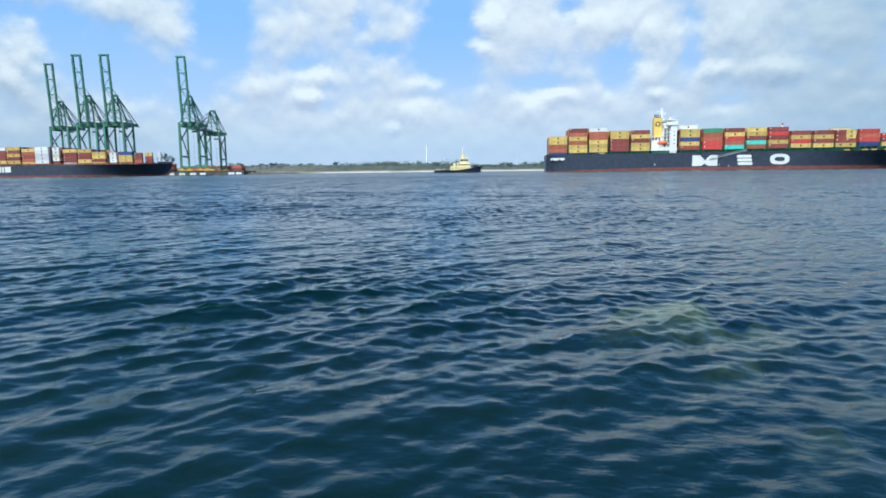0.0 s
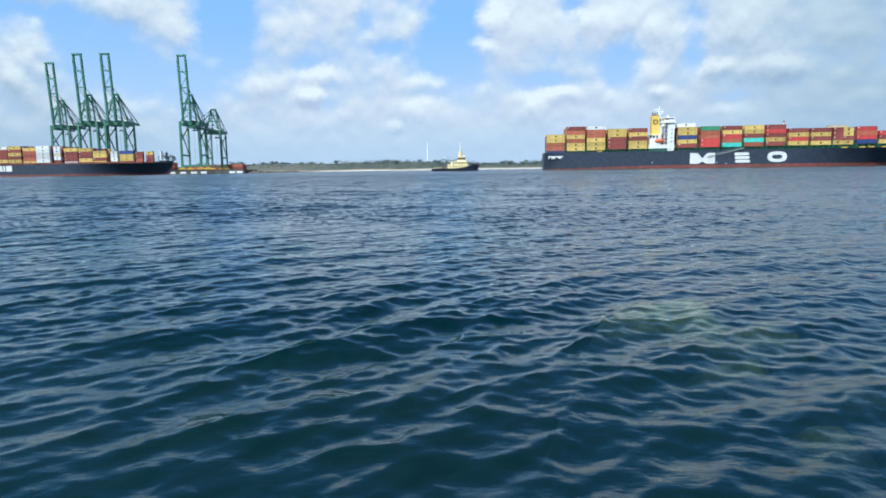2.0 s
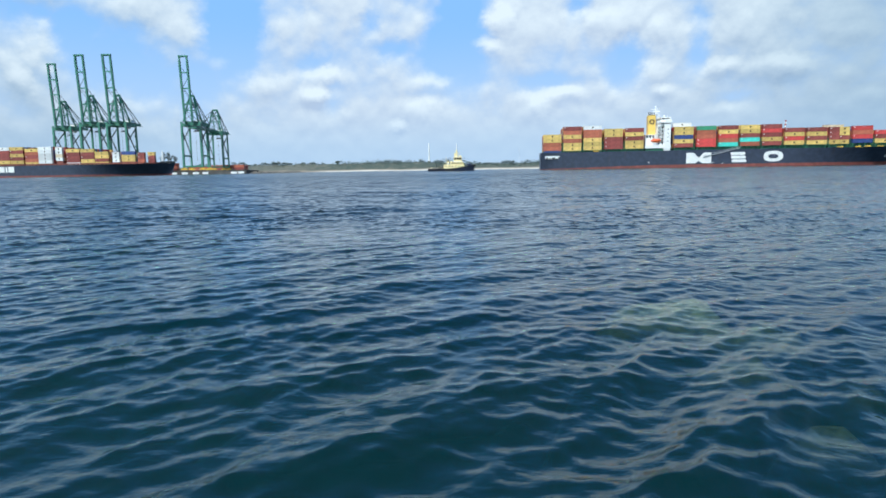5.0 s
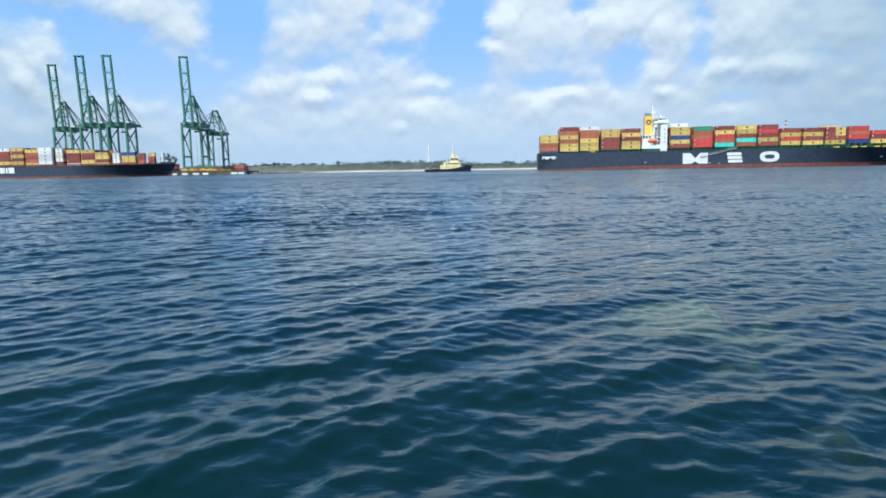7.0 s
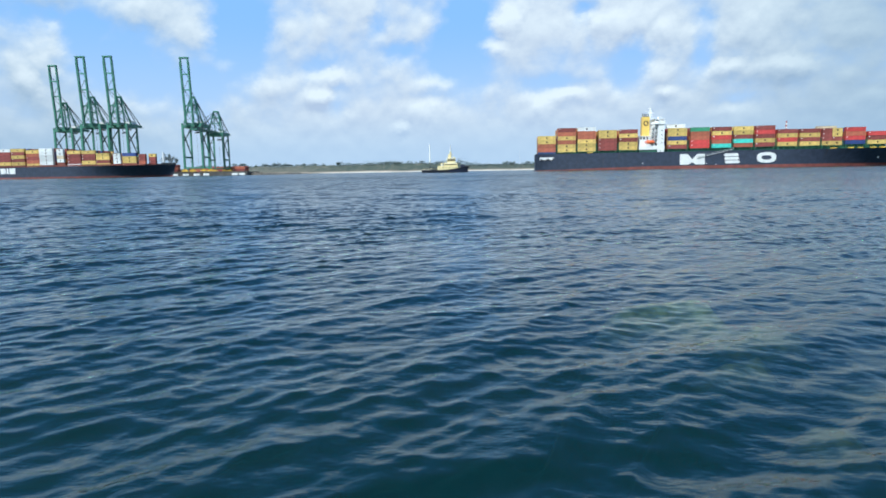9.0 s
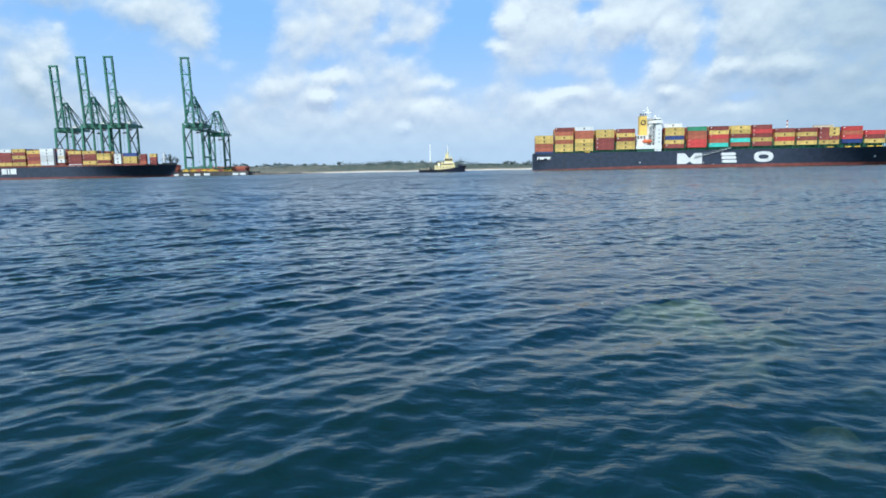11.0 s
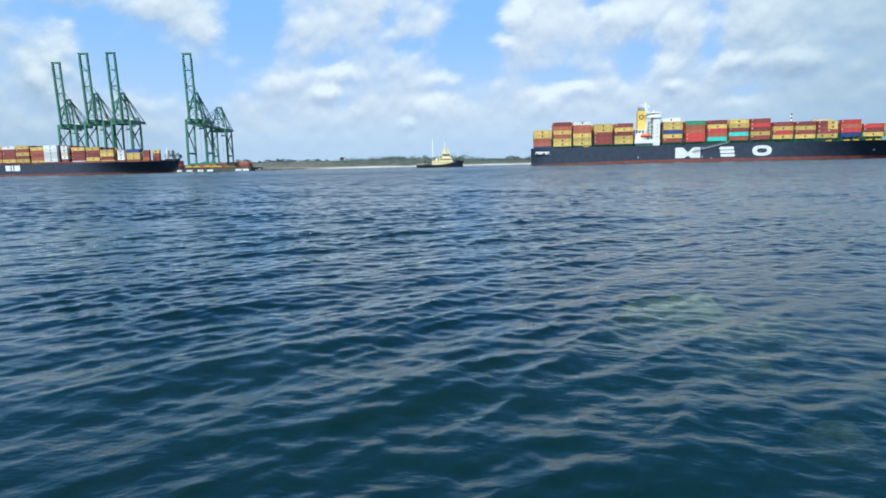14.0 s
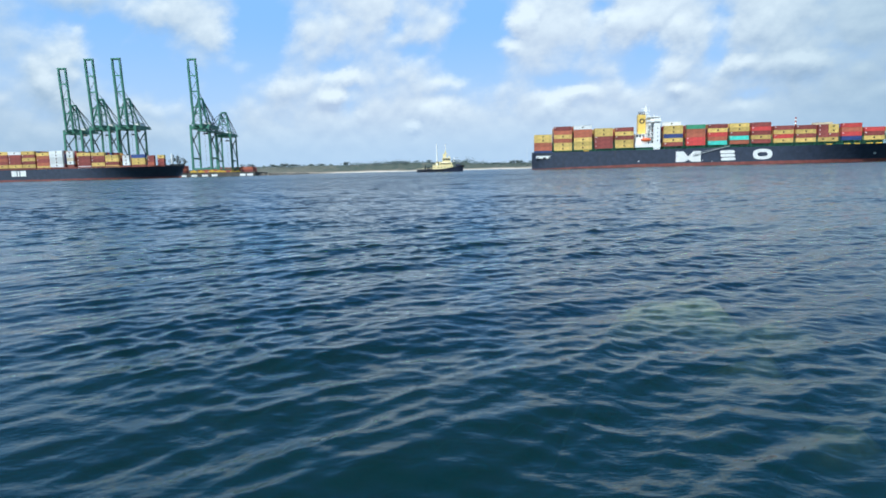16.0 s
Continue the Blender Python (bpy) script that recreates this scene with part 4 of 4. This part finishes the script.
# ---- quay and cranes ----
def make_quay():
    quay = new("quay", mesh_of("quay", boxes((-460, -182, 574.6, 612, -4, 3.4), (-460, -196, 612, 660, -4, 3.38), (-460, -262, 660, 760, -4, 3.36), (-460, -181.7, 574.3, 576.2, 3.4, 3.9)), CONCRETE))
    tagged(quay, "grey concrete container quay", "quay", kind="structure")
    fender = mesh_of("fender_panel", boxes((-2.7, 2.7, 0, 0.5, 0.25, 2.2), (-2.2, 2.2, 0.5, 1.4, 0.4, 2.0)), WHITE, 0.06)
    cone = mesh_of("rubber_cone", tube(bmesh.new(), (0, 1.4, 1.4), (0, 2.2, 1.4), 0.9, 1.1), RUBBER)
    for x in (-247.6, -237.8, -227.8, -218.9, -192.7, -186.0):
        ob = new("quay_fender", fender)
        ob.location = (x, 572.3, 0)
        tagged(ob, "white-faced fender panel on the quay wall", "fender", "quay fenders")
        share("rubber_cone", cone, ob, Matrix())
    for x, y, stack in ((-226, 640, "om"), (-213.4, 640, "mo"), (-208, 612, "om"), (-240, 655, "om"), (-253, 655, "ro"), (-266, 655, "oy"), (-246, 600.5 + 25, "m"), (-284, 640, "mom"), (-262, 640, "oo")):
        for t, key in enumerate(reversed(stack)):
            container(key, pose(x, y, 3.41 + t * 2.75), "containers in the yard", where="stacked on the quay")


make_quay()


def make_crane(boom_up=True):
    """Ship-to-shore crane. Local x along the quay, y inland from the front legs, z from the quay deck."""
    crane = tagged(new("gantry_crane"), "tall green ship-to-shore container crane with raised boom" if boom_up else "green ship-to-shore container crane with lowered boom", "crane", "quay cranes")
    W, G, H, A = 8.7, 18.0, 43.0, 68.5
    for y in (0, G):
        for x in (-W, W):
            part("leg", beams(1.7, ((x, y, 3.2), (x * 0.97, y, H + 2.0))) if y == 0 else beams(1.4, ((x, y, 3.2), (x * 0.97, y, H))), CRANE_GREEN, crane)
            bog = part("bogie", boxes((x - 2.9, x + 2.9, y - 0.7, y + 0.7, 0.9, 2.2), (x - 1.0, x + 1.0, y - 0.6, y + 0.6, 2.2, 3.3)), CRANE_YELLOW, crane, "yellow rail bogie")
            for k in range(5):
                part("wheel", tube(bmesh.new(), (x - 2.4 + k * 1.2, y - 0.4, 0.45), (x - 2.4 + k * 1.2, y + 0.4, 0.45), 0.45, 0.45), DARK_STEEL, bog)
        part("sill_beam", beams(1.5, ((-W, y, 4.2), (W, y, 4.2))), CRANE_GREEN, crane)
        part("portal_beam", beams(1.5, ((-W, y, H - 0.6), (W, y, H - 0.6)), h=2.2), CRANE_GREEN, crane)
    for x in (-W, W):
        part("side_beam", beams(1.2, ((x, 0, 14.0), (x, G, 14.0)), h=1.6), CRANE_GREEN, crane)
        part("diagonal_brace", beams(0.75, ((x, 0.4, 38.0), (x, G - 0.4, 15.0))), CRANE_SHADED, crane)
        part("diagonal_brace", beams(0.75, ((x, G - 0.4, 40.0), (x, 0.4, 27.0))), CRANE_SHADED, crane)
        part("top_side_beam", beams(1.2, ((x, 0, H - 1), (x, G, H - 1)), h=1.8), CRANE_GREEN, crane)
    # girder running inland
    for x in (-3.4, 3.4):
        part("girder", beams(1.3, ((x, -4, H + 1.4), (x, 38, H + 1.4)), h=2.6), CRANE_GREEN, crane)
    bm = bmesh.new()
    for k in range(8):
        beam(bm, (-3.4, -3 + k * 5.8, H + 1.0), (3.4, -3 + k * 5.8, H + 1.0), 0.7)
    for x in (-5.3, 5.3):
        box(bm, x - 0.6, x + 0.6, -4, 38, H + 0.2, H + 0.35)
        handrail(bm, (x, -4, H + 0.3), (x, 38, H + 0.3), 14)
    part("walkway", bm, CRANE_GREEN, crane)
    top = 1.9 if boom_up else 2.9
    part("machinery_house", boxes((-3.8, 3.8, 20, 28, H + 2.7, H + 5.2)), WHITE, crane, "white machinery house", 0.15)
    part("house_roof", boxes((-4.0, 4.0, 19.7, 28.3, H + 5.2, H + 5.45)), GREY, crane)
    # A-frame
    for x in (-1, 1):
        part("mast_leg", beams(1.1, ((x * W * 0.8, 0.5, H + 2), (x * top, 6.0, A))), CRANE_GREEN, crane)
        part("mast_leg", beams(0.9, ((x * 5.0, G - 3, H + 2), (x * top, 7.2, A))), CRANE_GREEN, crane)
        part("back_stay", beams(0.55, ((x * top, 6.6, A), (x * 3.4, 37, H + 2.6))), CRANE_SHADED, crane)
        part("back_stay", beams(0.45, ((x * top, 6.6, A), (x * 3.4, 30, H + 2.6))), CRANE_SHADED, crane)
    for w, y, z in ((top + 0.6, 6.6, A), (4.2, 4.8, A - 6), (4.9, 3.4, A - 13)):
        part("mast_cross_beam", beams(1.0, ((-w, y, z), (w, y, z))), CRANE_GREEN, crane)
    part("mast_head", boxes((-top, top, 5.6, 8.0, A + 0.5, A + 1.4)), CRANE_GREEN, crane)
    part("lattice_brace", beams(0.4, ((-4.2, 4.8, A - 6), (4.8, 3.4, A - 13)), ((4.2, 4.8, A - 6), (-4.8, 3.4, A - 13)), ((-4.8, 3.4, A - 13), (5.8, 1.5, H + 4)), ((4.8, 3.4, A - 13), (-5.8, 1.5, H + 4))), CRANE_SHADED, crane)
    # boom: two box girders with cross members
    n = 9
    reach = 57.6
    base = Vector((0, -4.0, H + 2.0))
    d = Vector((0, math.cos(radians(94)) * 1.0, 1)).normalized() if boom_up else Vector((0, -1, 0.0))
    for x in (-3.3, 3.3):
        off = Vector((x, 0, 0))
        part("boom_girder", beams(1.25, (base + off, base + off + d * reach), h=1.7), CRANE_GREEN, crane)
        across = d.cross(Vector((1, 0, 0)))
        rail = bmesh.new()
        beam(rail, base + off * 1.35 + d * 2, base + off * 1.35 + d * (reach - 4), 0.25)
        part("boom_rail", rail, CRANE_GREEN, crane)
    for k in range(4):
        c = base + d * (reach * (0.28 + 0.24 * k) - 0.6)
        part("boom_cross_beam", beams(1.0, (c + Vector((-3.3, 0, 0)), c + Vector((3.3, 0, 0)))), CRANE_GREEN, crane)
    bm = bmesh.new()
    for k in range(5):
        a, b = base + d * (reach * 0.17 * k), base + d * (reach * 0.17 * (k + 1))
        s = 1 if k % 2 else -1
        beam(bm, a + Vector((-3.2 * s, 0, 0)), b + Vector((3.2 * s, 0, 0)), 0.3)
    part("boom_lacing", bm, CRANE_SHADED, crane)
    bm = bmesh.new()
    for k in range(12):
        a, b = base + d * (reach * k / 12), base + d * (reach * (k + 1) / 12)
        for x in (-3.3, 3.3):
            beam(bm, a + Vector((x, 0, 0)) + across * 0.85, b + Vector((x, 0, 0)) + across * 1.9, 0.22)
            beam(bm, b + Vector((x, 0, 0)) + across * 0.85, b + Vector((x, 0, 0)) + across * 1.9, 0.22)
    for x in (-3.3, 3.3):
        beam(bm, base + Vector((x, 0, 0)) + across * 1.9, base + Vector((x, 0, 0)) + across * 1.9 + d * reach, 0.3)
    part("boom_truss", bm, CRANE_SHADED, crane)
    part("boom_tip", boxes((-4.2, 4.2, -1.0, 1.0, -0.6, 0.5)), CRANE_GREEN, crane).location = base + d * reach
    for z in (12.0, 22.5, 33.0):
        bm = boxes((W + 0.9, W + 2.4, -1.0, 1.0, z, z + 0.15))
        handrail(bm, (W + 2.4, -1.0, z), (W + 2.4, 1.0, z), 2)
        part("leg_platform", bm, CRANE_SHADED, crane)
    part("leg_ladder", beams(0.18, ((W + 1.3, -0.4, 3.2), (W + 1.3, -0.4, H)), ((W + 1.3, 0.4, 3.2), (W + 1.3, 0.4, H)), *(((W + 1.3, -0.4, 4 + 1.5 * k), (W + 1.3, 0.4, 4 + 1.5 * k)) for k in range(26))), CRANE_SHADED, crane)
    part("spreader", boxes((-3.0, 3.0, 12.6, 15.0, H - 6.2, H - 5.6), (-2.0, 2.0, 13.2, 14.4, H - 5.6, H - 4.9)), DARK_STEEL, crane, "dark container spreader")
    part("hoist_rope", beams(0.12, *(((x, y, H - 4.9), (x, y, H - 0.4)) for x in (-1.8, 1.8) for y in (13.3, 14.3))), DARK_STEEL, crane)
    for x in (-3.0, 3.0):
        for f in ((0.35, 0.62) if boom_up else (0.5, 0.95)):
            start, tip = base + d * reach * f + Vector((x, 0, 0)), Vector((x * top / 3.0, 6.6, A))
            if boom_up:
                fold = start + Vector((0, 2.5, -6))
                part("fore_stay", beam(beams(0.3, (start, fold)), fold, tip, 0.3), CRANE_SHADED, crane)
            else:
                part("fore_stay", beams(0.4, (start, tip)), CRANE_SHADED, crane)
    # trolley, cab, stair tower
    part("operator_cab", boxes((2.2, 4.8, 13, 16.5, H - 3.4, H - 0.6)), WHITE, crane, "white operator cab", 0.1)
    part("trolley", boxes((-3.0, 3.0, 11, 17, H - 0.4, H + 0.2)), DARK_STEEL, crane)
    bm = bmesh.new()
    for k in range(8):
        z = 5 + k * 4.6
        y = G - 2.2 if k % 2 else G - 5.4
        y2 = G - 5.4 if k % 2 else G - 2.2
        beam(bm, (W + 1.2, y, z), (W + 1.2, y2, z + 4.6), 0.6, 0.2)
        box(bm, W + 0.2, W + 1.8, y2 - 0.6, y2 + 0.6, z + 4.5, z + 4.65)
    part("stair_tower", bm, CRANE_GREEN, crane)
    part("power_cable", beams(0.12, ((-3.0, -0.5, H), (-3.0, -0.5, 6)), ((3.4, 2, H), (3.4, 2, 8))), DARK_STEEL, crane)
    return crane


def place_cranes():
    first = make_crane(True)
    spots = [(-233.6, 583.0, 1.0, False), (-302.4, 583.0, 1.022, True), (-327.2, 583.0, 1.022, True), (-357.2, 590.0, 0.962, True)]
    for x, y, k, again in spots:
        m = pose(x, y, 3.4)
        if again:
            ob = copy_thing(first, m)
        else:
            ob = first
            ob.matrix_basis = m
        ob.scale = (k, k, k)
    low = make_crane(False)
    low.matrix_basis = pose(-226.6, 622.0, 3.4)
    low.scale = (0.86, 0.86, 0.86)


place_cranes()


# ---- tug ----
def make_tug():
    """Local x forward, y across (near side negative), z from the waterline."""
    tug = tagged(new("tugboat"), "harbour tug with dark hull and cream-yellow deckhouse", "tug")
    here = pose(-5.2, 425.0, 0)
    MOVES.append((tug, [(0, here), (16, pose(-5.2 - 18.9, 425 + 4.8, 0))]))
    L, B = 31.5, 10.5
    bm = bmesh.new()
    rows = []
    for i in range(25):
        f = i / 24
        x = L * f
        half = B / 2 * (min(1, 0.82 + f * 1.2) if f < 0.62 else max(0.02, 1 - ((f - 0.62) / 0.38) ** 2.4))
        top = 1.75 + 2.7 * max(0, (f - 0.45) / 0.55) ** 1.5
        pts = [(x, -half * 0.8, -1.2), (x, -half * 0.96, 0.4), (x, -half, top), (x, half, top), (x, half * 0.96, 0.4), (x, half * 0.8, -1.2)]
        rows.append([bm.verts.new(p) for p in pts])
    for a, b in zip(rows, rows[1:]):
        for k in range(6):
            bm.faces.new((a[k], a[(k + 1) % 6], b[(k + 1) % 6], b[k]))
    bm.faces.new(rows[0][::-1]), bm.faces.new(rows[-1])
    hull = part("hull", bm, TUG_HULL, tug, "dark blue-black hull")
    bm = bmesh.new()
    for a in range(18):
        t = a / 17
        f0, f1 = t, min(1.0, t + 1 / 17)
        pts = []
        for f in (f0, f1):
            half = B / 2 * (min(1, 0.82 + f * 1.2) if f < 0.62 else max(0.02, 1 - ((f - 0.62) / 0.38) ** 2.4))
            pts.append((L * f, -half - 0.12, 1.35 + 2.6 * max(0, (f - 0.45) / 0.55) ** 1.5))
        beam(bm, pts[0], pts[1], 0.35)
        beam(bm, (pts[0][0], -pts[0][1], pts[0][2]), (pts[1][0], -pts[1][1], pts[1][2]), 0.35)
    part("rubbing_strake", bm, RUBBER, hull)
    part("bow_fender", tube(bmesh.new(), (L + 0.1, -2.0, 3.6), (L + 0.1, 2.0, 3.6), 0.75, 0.75), RUBBER, tug, "black rubber bow fender")
    tyre = mesh_of("tyre_fender", tube(bmesh.new(), (0, -0.3, 0), (0, 0.05, 0), 0.6, 0.6), RUBBER)
    for k in range(6):
        share("tyre_fender", tyre, hull, pose(4 + k * 2.6, -B / 2, 1.0))
    part("deckhouse", boxes((10.7, 24.6, -3.6, 3.6, 1.7, 4.5), (15.4, 24.0, -3.0, 3.0, 4.5, 6.2)), TUG_CREAM, tug, "cream-yellow deckhouse", 0.12)
    part("wheelhouse", boxes((17.4, 23.0, -2.4, 2.4, 6.2, 7.6), (17.2, 23.2, -2.5, 2.5, 8.9, 9.4)), TUG_CREAM, tug, "cream wheelhouse", 0.08)
    part("wheelhouse_window", boxes((17.6, 22.8, -2.25, 2.25, 7.6, 8.9)), GLASS, tug)
    for x in (17.6, 19.3, 21.0, 22.7):
        for y in (-2.35, 2.35):
            part("window_post", beams(0.3, ((x, y, 7.5), (x, y, 9.0))), TUG_CREAM, tug)
    port = mesh_of("porthole", boxes((0, 0.6, -0.05, 0.05, 0, 0.55)), GLASS)
    for x in (12.0, 14.2, 16.4, 18.6, 20.8, 23.0):
        share("porthole", port, tug, pose(x, -3.6, 2.8))
    for y in (-2.0, 2.0):
        part("funnel", boxes((12.9, 14.3, y - 0.5, y + 0.5, 4.4, 6.5)), TUG_CREAM, tug, "cream funnel with dark top", 0.1)
        part("funnel_top", boxes((13.0, 14.2, y - 0.4, y + 0.4, 6.5, 7.0)), DARK_STEEL, tug)
    bm = tube(bmesh.new(), (19.7, 0, 9.3), (19.7, 0, 18.6), 0.42, 0.26, 8)
    beam(bm, (19.7, -1.5, 13.6), (19.7, 1.5, 13.6), 0.15)
    beam(bm, (18.4, 0, 11.8), (21.6, 0, 11.8), 0.3)
    beam(bm, (18.0, 0, 9.4), (19.7, 0, 14.2), 0.25)
    beam(bm, (18.9, 0, 15.6), (20.5, 0, 15.6), 0.25)
    part("mast", bm, WHITE, tug, "grey-white mast")
    part("mast_trunk", tube(boxes((17.9, 19.0, -0.5, 0.5, 9.3, 12.2)), (19.4, 0, 9.3), (19.6, 0, 14.0), 0.95, 0.5, 10), TUG_CREAM, tug, "cream mast base")
    part("radar", boxes((20.4, 22.0, -0.9, 0.9, 12.0, 12.3)), WHITE, tug)
    part("searchlight", boxes((21.6, 22.6, -0.4, 0.4, 9.4, 10.6)), TUG_CREAM, tug)
    part("fire_monitor", boxes((15.2, 16.2, -0.4, 0.4, 4.5, 6.9)), TUG_CREAM, tug)
    part("liferaft", tube(bmesh.new(), (13.0, -3.2, 4.95), (14.4, -3.2, 4.95), 0.5, 0.5), WHITE, tug)
    part("foredeck_bulwark", boxes((26.2, 29.6, -2.6, 2.6, 3.6, 5.0)), TUG_HULL, tug, bevel=0.15)
    part("visor", boxes((17.0, 23.5, -2.7, 2.7, 9.4, 9.6)), WHITE, tug, "white wheelhouse roof")
    part("wheelhouse_base", boxes((16.8, 23.6, -2.7, 2.7, 6.2, 6.5)), WHITE, tug)
    bm = bmesh.new()
    for x, y in ((18.2, -1.4), (18.2, 1.4), (21.4, 0)):
        beam(bm, (x, y, 9.5), (19.6, 0, 14.4), 0.16)
    part("mast_strut", bm, TUG_CREAM, tug)
    part("aft_gantry", beams(0.4, ((5.4, -3.0, 1.7), (5.8, -2.6, 4.6)), ((5.4, 3.0, 1.7), (5.8, 2.6, 4.6)), ((5.8, -2.6, 4.6), (5.8, 2.6, 4.6))), DARK_STEEL, tug)
    part("deck_locker", boxes((9.4, 10.6, -3.2, -1.4, 1.7, 3.3)), DARK_STEEL, tug, bevel=0.06)
    part("lower_window_band", boxes((15.9, 23.5, -3.06, -2.98, 5.1, 5.7)), GLASS, tug)
    part("tow_winch", tube(boxes((6.6, 9.2, -1.7, 1.7, 1.7, 2.6)), (7.9, -1.5, 3.0), (7.9, 1.5, 3.0), 0.8, 0.8), DARK_STEEL, tug)
    part("tow_bitt", beams(0.35, ((3.4, -1, 1.7), (3.4, -1, 3.4)), ((3.4, 1, 1.7), (3.4, 1, 3.4)), ((3.4, -1.4, 3.1), (3.4, 1.4, 3.1))), DARK_STEEL, tug)
    bm = bmesh.new()
    handrail(bm, (0.6, -4.2, 1.75), (10.4, -4.9, 1.75), 7)
    handrail(bm, (10.9, -3.5, 4.5), (24.4, -3.5, 4.5), 8)
    part("handrail", bm, TUG_CREAM, tug)


make_tug()


def motions():
    for thing, rows in MOVES:
        walk(thing, rows)


motions()
